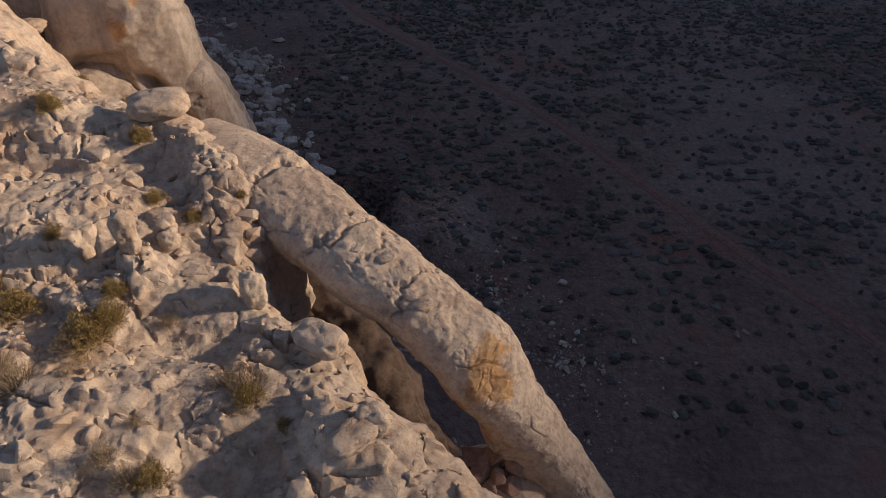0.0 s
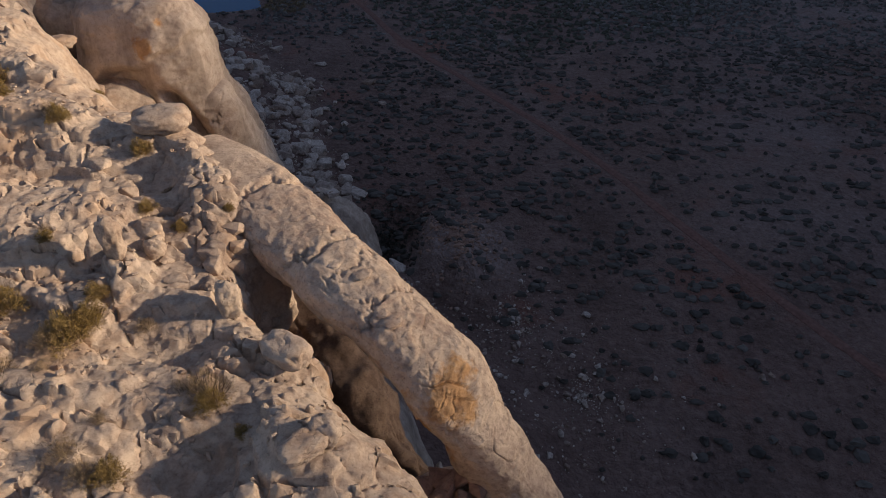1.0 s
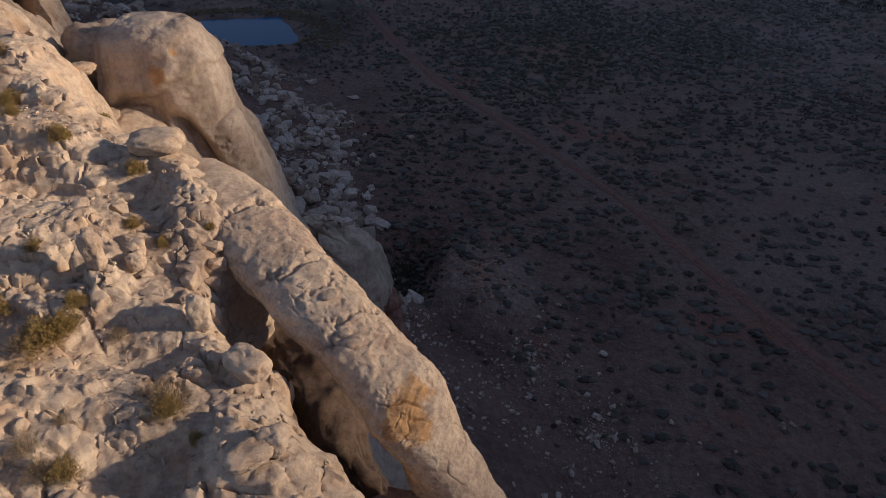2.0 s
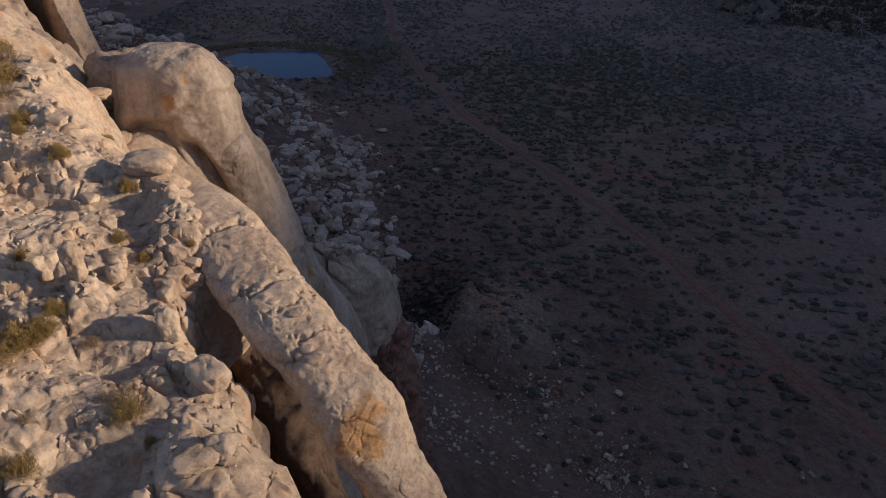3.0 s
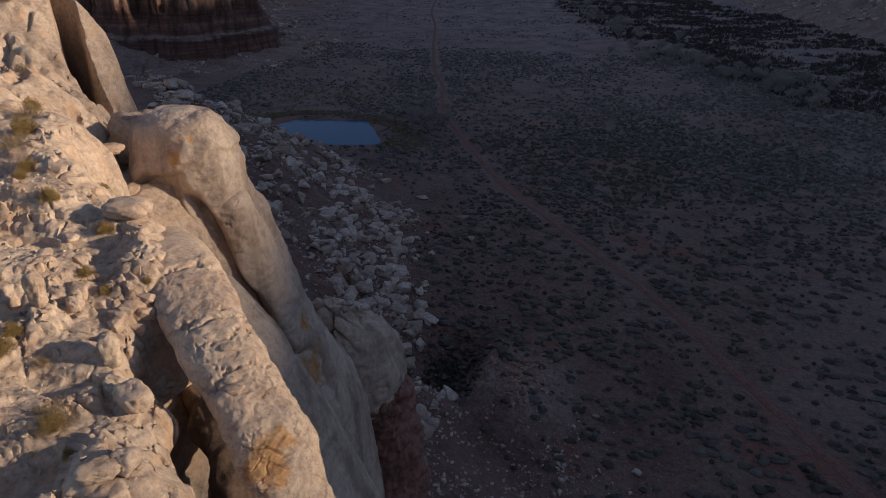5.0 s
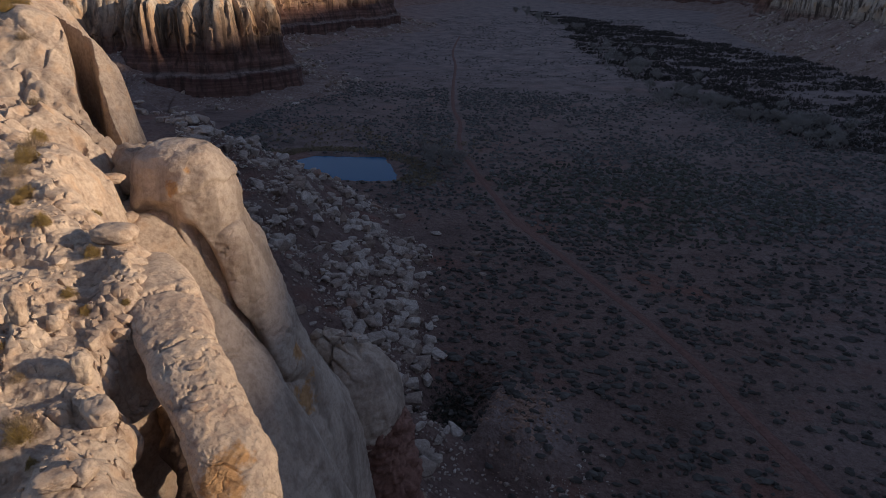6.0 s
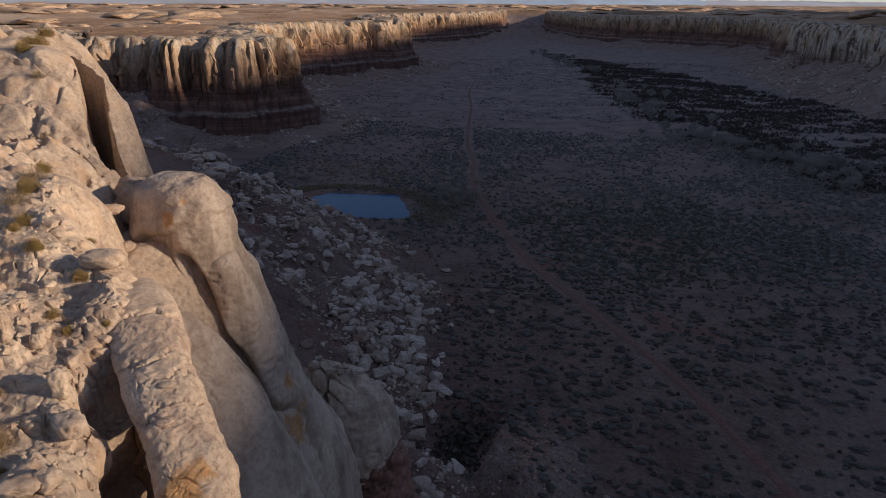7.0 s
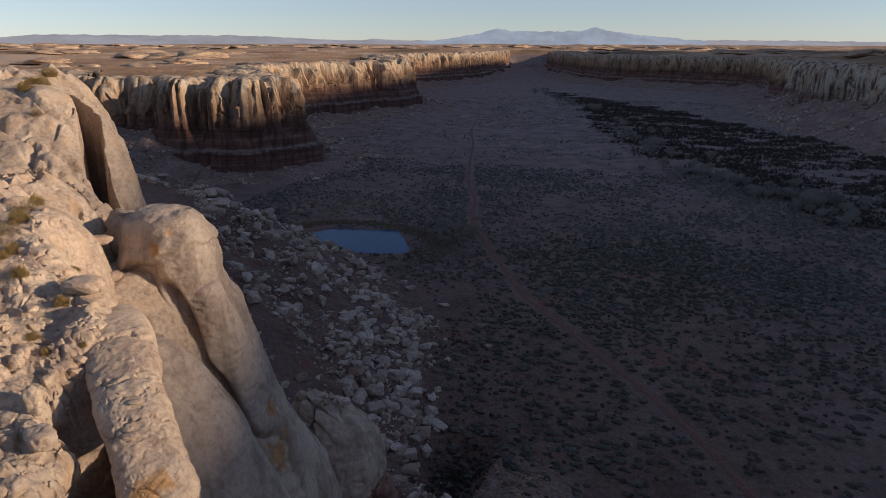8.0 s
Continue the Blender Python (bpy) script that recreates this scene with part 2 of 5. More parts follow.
RED_STONE = rock_material("red_sandstone", (0.32, 0.18, 0.14), (0.24, 0.12, 0.09), (0.13, 0.07, 0.055), 0.5)
CLIFF = strata_material("banded_cliff", [(0.0, (0.23, 0.135, 0.108)), (0.20, (0.22, 0.122, 0.098)), (0.255, (0.18, 0.095, 0.078)), (0.275, (0.36, 0.28, 0.245)), (0.30, (0.32, 0.24, 0.205)), (0.325, (0.20, 0.11, 0.088)), (0.40, (0.27, 0.155, 0.12)), (0.46, (0.19, 0.102, 0.082)), (0.54, (0.23, 0.125, 0.092)), (0.62, (0.31, 0.19, 0.135)), (0.80, (0.40, 0.275, 0.19)), (0.90, (0.47, 0.36, 0.265)), (1.0, (0.56, 0.465, 0.365))], 0.75, 0.05, 0.0, 40.0)
PALE_CLIFF = strata_material("pale_cliff", [(0.0, (0.20, 0.125, 0.10)), (0.20, (0.27, 0.20, 0.17)), (0.36, (0.32, 0.24, 0.20)), (0.44, (0.22, 0.13, 0.10)), (0.55, (0.46, 0.37, 0.30)), (0.8, (0.58, 0.49, 0.41)), (1.0, (0.60, 0.51, 0.42))], 0.9, 0.05, 0.0, 40.0)


def ground_material():
    """Red valley soil with paler sand sheets, painted distance haze and dry grass on the plateau."""
    m, n, l, bsdf = base_material("red_soil", 0.95)
    pos = n.new("ShaderNodeNewGeometry").outputs["Position"]
    broad = tex_noise(n, l, pos, 0.012, 6, 0.6)
    fine = tex_noise(n, l, pos, 1.2, 8, 0.7)
    col = ramp(n, l, broad, [(0.35, (0.15, 0.088, 0.072)), (0.5, (0.195, 0.124, 0.102)), (0.66, (0.26, 0.185, 0.158))])
    col = mixed(n, l, 0.5, col, ramp(n, l, fine, [(0.35, (0.09, 0.058, 0.05)), (0.65, (0.25, 0.175, 0.15))]))
    wash = tex_noise(n, l, pos, 0.045, 6, 0.6)
    col = mixed(n, l, ramp(n, l, wash, [(0.56, 0.0), (0.64, 0.75)]), col, (0.20, 0.088, 0.062))
    patch = tex_noise(n, l, pos, 0.09, 5, 0.65)
    col = mixed(n, l, 0.7, col, ramp(n, l, patch, [(0.34, (0.55, 0.52, 0.50)), (0.5, (0.95, 0.93, 0.92)), (0.66, (1.0, 1.0, 1.0))]), 'MULTIPLY')
    sep = n.new("ShaderNodeSeparateXYZ")
    l.new(pos, sep.inputs[0])
    # distance haze put into the soil colour: greyer and paler up the valley
    haze_grey = n.new("ShaderNodeMapRange")
    haze_grey.inputs["From Min"].default_value, haze_grey.inputs["From Max"].default_value = 110, 400
    haze_grey.inputs["To Max"].default_value = 0.65
    l.new(sep.outputs["Y"], haze_grey.inputs["Value"])
    col = mixed(n, l, haze_grey.outputs["Result"], col, ramp(n, l, patch, [(0.35, (0.175, 0.148, 0.142)), (0.5, (0.265, 0.222, 0.21)), (0.65, (0.355, 0.29, 0.268))]))
    # pale sand sheets on the east side of the floor
    sand = n.new("ShaderNodeMapRange")
    sand.inputs["From Min"].default_value, sand.inputs["From Max"].default_value = 5, 80
    l.new(sep.outputs["X"], sand.inputs["Value"])
    sheet = mixed(n, l, 1.0, sand.outputs["Result"], ramp(n, l, tex_noise(n, l, pos, 0.028, 5, 0.6), [(0.44, 0.0), (0.62, 0.55)]), 'MULTIPLY')
    col = mixed(n, l, sheet, col, ramp(n, l, fine, [(0.35, (0.20, 0.165, 0.155)), (0.65, (0.32, 0.265, 0.25))]))
    # grey gravel on the low mound
    mound = n.new("ShaderNodeVectorMath")
    mound.operation = 'DISTANCE'
    mound.inputs[1].default_value = (-1.5, 74, 2)
    l.new(pos, mound.inputs[0])
    spread = n.new("ShaderNodeMath")
    spread.operation = 'MULTIPLY_ADD'
    spread.inputs[1].default_value = 9.0
    l.new(tex_noise(n, l, pos, 0.5, 6, 0.7), spread.inputs[0])
    l.new(mound.outputs["Value"], spread.inputs[2])
    gravel = n.new("ShaderNodeMapRange")
    gravel.inputs["From Min"].default_value, gravel.inputs["From Max"].default_value, gravel.inputs["To Max"].default_value = 15, 8, 0.75
    l.new(spread.outputs[0], gravel.inputs["Value"])
    col = mixed(n, l, gravel.outputs["Result"], col, ramp(n, l, fine, [(0.35, (0.18, 0.135, 0.12)), (0.65, (0.40, 0.32, 0.29))]))
    up = n.new("ShaderNodeMapRange")
    up.inputs["From Min"].default_value, up.inputs["From Max"].default_value = 26, 34
    l.new(sep.outputs["Z"], up.inputs["Value"])
    grass = ramp(n, l, tex_noise(n, l, pos, 0.006, 7, 0.65), [(0.36, (0.18, 0.12, 0.07)), (0.5, (0.40, 0.245, 0.145)), (0.62, (0.52, 0.39, 0.28))])
    col = mixed(n, l, up.outputs["Result"], col, grass)
    l.new(col, bsdf.inputs["Base Color"])
    swale = bump(n, l, tex_noise(n, l, pos, 0.12, 6, 0.7), 1.0, 3.0, bsdf)
    bump(n, l, fine, 0.6, 0.15, bsdf, swale)
    return m


FAR_STONE = rock_material("far_sandstone", (0.56, 0.42, 0.30), (0.44, 0.31, 0.21), (0.24, 0.155, 0.11), 0.08)
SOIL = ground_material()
DEBRIS = rock_material("rock_debris", (0.33, 0.265, 0.235), (0.235, 0.165, 0.14), (0.13, 0.082, 0.068), 0.22)
REDDISH = rock_material("reddish_sandstone", (0.40, 0.27, 0.20), (0.32, 0.20, 0.15), (0.19, 0.115, 0.09))
# slab under the arch: the cleft's shade is put into the stone colour
SHADE_BROWN = rock_material("shade_brown_sandstone", (0.22, 0.155, 0.115), (0.17, 0.115, 0.085), (0.095, 0.062, 0.048))
DIRT_ROAD = plain_material("track_dirt", (0.185, 0.10, 0.08), 0.95, 0.3, 2.0)
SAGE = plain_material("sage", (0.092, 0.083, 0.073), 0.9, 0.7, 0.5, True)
# paler copy of sage for bushes farther off, distance put into the colour
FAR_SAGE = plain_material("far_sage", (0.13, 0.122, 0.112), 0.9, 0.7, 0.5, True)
GREASEWOOD = plain_material("greasewood", (0.085, 0.084, 0.066), 0.9, 0.35, 0.5, True)
DARK_BRUSH = plain_material("dark_brush", (0.065, 0.056, 0.05), 0.95, 0.4, 0.3, True)
GREY_TWIGS = plain_material("grey_twigs", (0.30, 0.275, 0.25), 0.9, 0.3, 0.5, True)
GRASS_TUFT = plain_material("dry_grass", (0.26, 0.205, 0.15), 0.9, 0.3, 0.5, True)
REEDS = plain_material("dry_reeds", (0.24, 0.19, 0.12), 0.9, 0.3, 0.5, True)
RABBITBRUSH = plain_material("rabbitbrush", (0.27, 0.185, 0.065), 0.9, 0.35, 4.0, True)
BRUSH_GREY = plain_material("dry_shrub", (0.30, 0.215, 0.12), 0.9, 0.3, 4.0, True)
TWIG = plain_material("twig", (0.19, 0.14, 0.10), 0.9, 0.3, 6.0)


# ---------------------------------------------------------------- the lie of the land
# foot of the canyon walls, as one ring round the valley floor
LEFT_WALL = [(-150, 92), (-240, 130), (-320, 190), (-368, 270), (-352, 330)]
BUTTE_WALL = [(-352, 330), (-300, 262), (-262, 252), (-228, 257), (-204, 262), (-190, 268), (-179, 270), (-169, 275), (-162, 283), (-159, 294), (-163, 306), (-176, 324), (-202, 350), (-232, 385), (-254, 425)]
MESA_WALL = [(-254, 425), (-260, 462), (-252, 500), (-238, 540), (-222, 575), (-216, 610), (-228, 645), (-275, 715), (-330, 820)]
FAR_LEFT_WALL = [(-330, 820), (-330, 930), (-306, 1010), (-296, 1120), (-310, 1300), (-380, 1700)]
FAR_RIGHT_WALL = [(-280, 1700), (-190, 1300), (-120, 1120), (-60, 1040), (20, 990), (95, 930), (118, 850), (105, 770), (110, 690)]
RIGHT_WALL = [(110, 690), (120, 600), (136, 520), (156, 440), (190, 345), (240, 230), (300, 100), (345, 0), (350, -400)]
NEAR_WALL = [(-4, -400), (-4, -60), (-6, 0), (-10, 10), (-14, 18), (-20, 28), (-30, 38), (-50, 50), (-90, 66), (-150, 92)]
CANYON = NEAR_WALL[:-1] + LEFT_WALL[:-1] + BUTTE_WALL[:-1] + MESA_WALL[:-1] + FAR_LEFT_WALL + FAR_RIGHT_WALL[:-1] + RIGHT_WALL
TALUS_TOE = [(18, -400), (16, -30), (14, 20), (11, 45), (0, 60), (-15, 75), (-20, 90), (-25, 103), (-31, 122), (-42, 140), (-56, 157), (-85, 172), (-125, 195), (-200, 228)]
POND = (-76.0, 183.0)
SHORE = [(-93.5, 186), (-91, 192.5), (-79, 195), (-68, 197), (-62, 188), (-55.5, 175), (-66, 171.5), (-78, 169.5), (-85, 176)]


def pond_shape(x, y):
    """Below 1 within the water."""
    return 1 - ring_distance(x, y, SHORE) / 12 + 0.07 * perlin(x * 0.16, y * 0.16, 3.3) + 0.03 * perlin(x * 0.6, y * 0.6, 1.3)


def land(x, y):
    """Height of the ground sheet."""
    d = ring_distance(x, y, CANYON)
    flat = 0.5 * fbm(x / 55, y / 55, 1.7, 4) + 0.10 * fbm(x / 6, y / 6, 5.2, 3)
    toe = edge_distance(x, y, TALUS_TOE)
    near = np.where((y < 235) & (x < 25), 1.0, 0.0)
    lump = 1 + 0.25 * fbm(x / 14, y / 14, 8.1, 3)
    talus = np.clip(toe * 0.62 * lump, 0, 26) * near
    floor = flat + talus
    # a low gravel mound and the hollow beside it
    mx = x + 5.0 + 0.05 * (y - 69)
    bank = np.where(mx < 0, (mx / 1.7) ** 2, (mx / 8.5) ** 2) + np.where(y < 69, ((y - 69) / 3.2) ** 2, ((y - 69) / 13) ** 2)
    floor = floor + 4.6 * np.exp(-bank) * (1 + 0.25 * fbm(x / 2.6, y / 2.6, 7.1, 3))
    floor = floor + 2.2 * np.exp(-((x + 11) / 5.5) ** 4 - ((y - 66) / 3.4) ** 4)
    floor = floor - 2.8 * np.exp(-((x + 12.0) / 4.8) ** 4 - ((y - 79) / 8.5) ** 4)
    ps = pond_shape(x, y)
    floor = floor * smooth(0.9, 1.5, ps) - 0.5 * (1 - smooth(0.94, 1.04, ps)) + 0.5 * np.exp(-((ps - 1.3) / 0.2) ** 2)
    top = 38.5 + 2.5 * fbm(x / 170, y / 170, 4.4, 4) + np.where((x < 300) & (y > 250), 7.0, 0.0) * np.clip(fbm(x / 260, y / 200, 8.4, 4), -0.2, 1) * smooth(-20, -160, d) + 1.5 * fbm(x / 30, y / 30, 6.4, 3) + 5 * smooth(1500, 4500, np.hypot(x, y)) * (1 + fbm(x / 900, y / 500, 2.9, 3))
    top = top + 3.5 * np.abs(fbm(x / 45, y / 30, 3.4, 4)) * smooth(-260, -40, d) * (y > 120)
    # unseen high mesa across the canyon, sun behind it; crest shaped to shade the walls
    crest = np.interp(y, [-1300, 79, 89, 102, 111, 125, 215, 338, 352, 395, 455, 870, 1070, 1570, 1950], [174.3, 174.2, 174.0, 177, 187, 191, 192, 213, 203, 204, 220, 222, 240, 240, 0])
    top = top + smooth(430, 620, x) * smooth(-1500, -1300, y) * (crest + 1 * fbm(x / 120, y / 120, 3.1, 3))
    t = np.where(x < 60, smooth(-26, -12, d), smooth(-24, -10, d))
    return top * (1 - t) + floor * t


gx = spaced(-4900, 160, -1200, 30, -360, 6, -130, 0.9, 60, 5, 300, 25, 900, 160, 4900)
gy = spaced(-4900, 250, -600, 40, -30, 4, 34, 0.9, 215, 3.5, 420, 8, 1200, 40, 2400, 160, 4900)
GX, GY = np.meshgrid(gx, gy)
GZ = land(GX, GY)
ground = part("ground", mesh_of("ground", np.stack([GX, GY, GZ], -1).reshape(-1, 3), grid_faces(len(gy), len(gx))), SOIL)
tagged(ground, "red-brown desert valley floor and dry plateau with sandy soil", "ground", kind="structure")


APRONS = {}


def canyon_wall(name, line, top, step, label, seed=0.0, flute=4.0, material=None, inner=34, column=9.0, apron=((0, 12), (1, 12))):
    """A sheet of banded cliff: rounded columns under a knobby caprock, stepped ledges below, a talus apron at the foot."""
    fine = spline(line, 900)
    fat = np.concatenate([[0], np.cumsum(np.hypot(*np.diff(fine, axis=0).T))])
    s = np.linspace(0, fat[-1], int(fat[-1] / step) + 1)
    base = np.stack([np.interp(s, fat, fine[:, 0]), np.interp(s, fat, fine[:, 1])], -1)
    tang = np.gradient(base, axis=0)
    tang /= np.linalg.norm(tang, axis=1)[:, None]
    out = np.stack([tang[:, 1], -tang[:, 0]], -1)
    prof = np.array([(-inner, 0.97), (-inner * 0.6, 1.0), (-14, 1.0), (-7, 1.0), (-3.2, 0.985), (-1.4, 0.95), (-0.5, 0.90), (0.0, 0.84), (0.3, 0.70), (0.7, 0.52), (1.3, 0.47), (1.7, 0.45), (2.0, 0.40), (2.8, 0.39), (3.1, 0.33), (3.5, 0.30), (6.4, 0.275), (6.8, 0.22), (7.2, 0.13), (7.9, 0.05), (9.5, 0.01), (20, -0.03), (48, -0.10)])
    u = np.linspace(0, 1, 96)
    arc = np.concatenate([[0], np.cumsum(np.hypot(np.diff(prof[:, 0]) * 0.8, np.diff(prof[:, 1]) * top * 1.3))])
    arc /= arc[-1]
    off, lev = np.interp(u, arc, prof[:, 0]), np.interp(u, arc, prof[:, 1])
    S, O = np.meshgrid(s, off)
    L = np.meshgrid(s, lev)[1]
    bx, by = base[:, 0][None], base[:, 1][None]
    upper = smooth(-16, -2, O) * smooth(0.40, 0.56, L)
    lower = smooth(0.56, 0.40, L) * smooth(24, 10, O)
    Sw = S + 5 * perlin(S / 27, seed + 1.1, 0.3)
    f1, gap, ident, ox, oy = cells(Sw / column + 3.7 * seed, 0 * S + 0.31 + 0.12 * L, 6)
    bulge = np.sqrt(smooth(-0.04, 0.75, gap))
    f1, gap, small, ox, oy = cells(Sw / (0.36 * column) + 1.7 * seed, 0.9 * L + 0.11, 8)
    little = np.sqrt(smooth(-0.08, 0.7, gap))
    bay = 1.8 * fbm(S / 70, seed, 0.5, 2) + 0.7 * fbm(S / 20, seed + 3, 0.2, 2)
    hollow = smooth(0.34, 0.1, np.hypot((S - 26 * np.round(S / 26 + 0.3 * seed)) / 16, (L - 0.72) / 0.4)) * smooth(0.1, 0.3, perlin(S / 60, seed + 8, 0.4))
    shift = flute * (bay + upper * (0.95 * bulge - 0.7 + 0.8 * (ident - 0.5)) + upper * 0.38 * (little - 0.6) - 0.8 * upper * hollow)
    ledge = cells(Sw / 5.5 + seed, L * 9 + 0.4 * perlin(S / 12, seed, 0.2), 4)[2] - 0.5
    shift = shift + upper * 0.30 * flute * ledge + lower * flute * (0.35 * fbm(S / 9, seed + 5, L * 2, 3) + 0.12 * little) + upper * 0.6 * fbm(S / 2.6, seed + 9, L * 5, 3)
    O2 = O + shift * smooth(-30, -4, O) * smooth(46, 26, O)
    Z = L * top
    rim = smooth(-9, -2.5, O) * smooth(0.6, 0.9, L)
    Z = Z + rim * flute * (0.9 * (ident - 0.6) - 1.5 * smooth(0.9, 0.3, bulge) - 0.5 * smooth(0.8, 0.3, little))
    X, Y = bx + out[:, 0][None] * O2, by + out[:, 1][None] * O2
    f1 = cells(X / 13 + 0.2 * perlin(X / 9, Y / 9, 1.0), Y / 10, 2)[0]
    Z = Z + smooth(-2, -8, O) * (4.5 * np.sqrt(np.clip(1 - (f1 / 0.66) ** 2, 0, 1)) - 1.5 + 1.5 * fbm(X / 20, Y / 20, seed, 3))
    # blocky talus banked against the foot
    so, oo = np.meshgrid(s, np.linspace(-1, 46, 40))
    heap = np.interp(so / s[-1], *zip(*apron)) * (1 + 0.35 * fbm(so / 26, seed + 2, 0.1, 3)) * (1 - np.clip(oo / 44, 0, 1)) ** 1.25 - 0.9
    TX, TY = bx + out[:, 0][None] * oo, by + out[:, 1][None] * oo
    heap = heap + 0.9 * fbm(TX / 7, TY / 7, seed + 5, 4) * smooth(46, 36, oo)
    APRONS[name] = np.stack([TX, TY, heap], -1).reshape(-1, 3)
    tagged(part("talus_slope", mesh_of("talus_slope", APRONS[name], grid_faces(*oo.shape)[:, ::-1]), DEBRIS), "grey-red slope of fallen rock debris below the cliff", "talus", kind="structure")
    P = np.stack([X, Y, Z], -1)
    me = mesh_of(name, P.reshape(-1, 3), grid_faces(*O.shape)[:, ::-1])
    me.set_sharp_from_angle(angle=radians(42))
    return tagged(part(name, me, material or CLIFF), label, "cliff", kind="structure")


canyon_wall("cliff_left", LEFT_WALL, 40, 2.5, "banded sandstone canyon wall in shade", 1.0, 4, apron=((0, 16), (1, 16)))
canyon_wall("cliff_butte", BUTTE_WALL, 40.5, 0.7, "dark red banded sandstone promontory with sunlit fluted spires", 2.3, 5.0, inner=32, column=10, apron=((0, 16), (0.42, 18), (0.47, 12), (0.53, 4.5), (0.66, 5), (1, 9)))
canyon_wall("cliff_mesa", MESA_WALL[:-1] + FAR_LEFT_WALL, 41, 2.0, "fluted sandstone mesa wall with sunlit knobby rim", 3.7, 5.5, column=15, apron=((0, 8), (0.2, 5), (0.3, 7), (1, 14)))
canyon_wall("cliff_far", FAR_RIGHT_WALL, 39, 2.0, "low banded red cliff up the valley", 6.1, 5.0, column=18, apron=((0, 10), (1, 12)))
canyon_wall("cliff_right", RIGHT_WALL, 41, 1.6, "pale fluted sandstone cliff above a shaded talus slope", 8.8, 6.0, PALE_CLIFF, column=21, apron=((0, 15), (0.2, 22), (1, 24)))


# ---------------------------------------------------------------- the rim mesa
RIM = [(12, -120), (9, -40), (6, -10), (3.4, 2), (1.6, 6.2), (0.55, 7.3), (-0.24, 7.85), (-1.07, 8.6), (-1.84, 9.25), (-2.3, 9.8), (-2.5, 10.3), (-3.4, 10.6), (-4.1, 10.9), (-4.5, 11.7),
       (-4.9, 12.6), (-4.7, 13.3), (-4.3, 14.2), (-4.9, 15.3), (-5.8, 16.2), (-6.9, 16.95), (-7.9, 17.3), (-9.3, 18.2), (-10.4, 18.9), (-11.6, 19.9), (-12.4, 21.1), (-13.1, 22.5), (-14.5, 23.7), (-16.2, 25.3), (-17.6, 27.6),
       (-19.0, 30.2), (-20.6, 32.4), (-22.5, 34.6), (-24.8, 37.6), (-28.4, 40.8), (-32.5, 44.0), (-40, 49), (-46, 59), (-70, 68), (-110, 84), (-180, 110), (-900, 160), (-900, -120)]
# swells and bowls of the slickrock: x, y, radius along, radius across, turn, height
SWELLS = [(-8.8, 12.7, 2.0, 1.15, 8, 0.65), (-7.45, 16.7, 0.9, 0.7, 20, 0.50), (-6.2, 15.3, 0.7, 1.3, 30, 0.35), (-5.3, 13.9, 0.8, 0.7, 0, 0.30),
          (-10.8, 16.6, 1.9, 1.0, -10, 0.6), (-12.6, 18.6, 2.2, 1.5, -20, 0.55), (-13.4, 21.2, 1.6, 1.2, 0, 0.6), (-1.9, 8.0, 1.3, 0.8, -25, 0.45), (-6.6, 11.6, 0.5, 0.5, 0, 0.40),
          (-5.4, 10.2, 1.3, 0.8, 0, -0.40), (-4.1, 7.6, 1.3, 0.7, 10, -0.45), (-8.9, 10.4, 1.6, 0.5, -10, -0.25), (-7.2, 14.9, 1.1, 0.7, 0, -0.25), (-9.8, 14.6, 1.8, 0.6, -10, -0.35),
          (-6.0, 9.1, 1.3, 0.7, 10, 0.12), (-7.2, 8.0, 1.5, 0.8, 20, 0.25), (-4.7, 9.0, 1.2, 0.6, 0, 0.10), (-30.5, 38.5, 12, 8, 40, 5.6), (-20, 27.5, 4.0, 2.6, 35, 0.4), (-44, 50, 18, 9, 40, 5.8), (-17.0, 23.0, 3.0, 1.6, 20, 0.1), (-22, 20, 8, 5, 0, 1.2), (-19.5, 27.2, 4.2, 1.5, 35, 0.5), (-18.3, 24.4, 3.4, 0.9, 25, -0.9), (-15.6, 21.9, 2.6, 1.2, 20, 0.2), (-13.2, 17.5, 2.8, 0.7, -5, -0.55)]


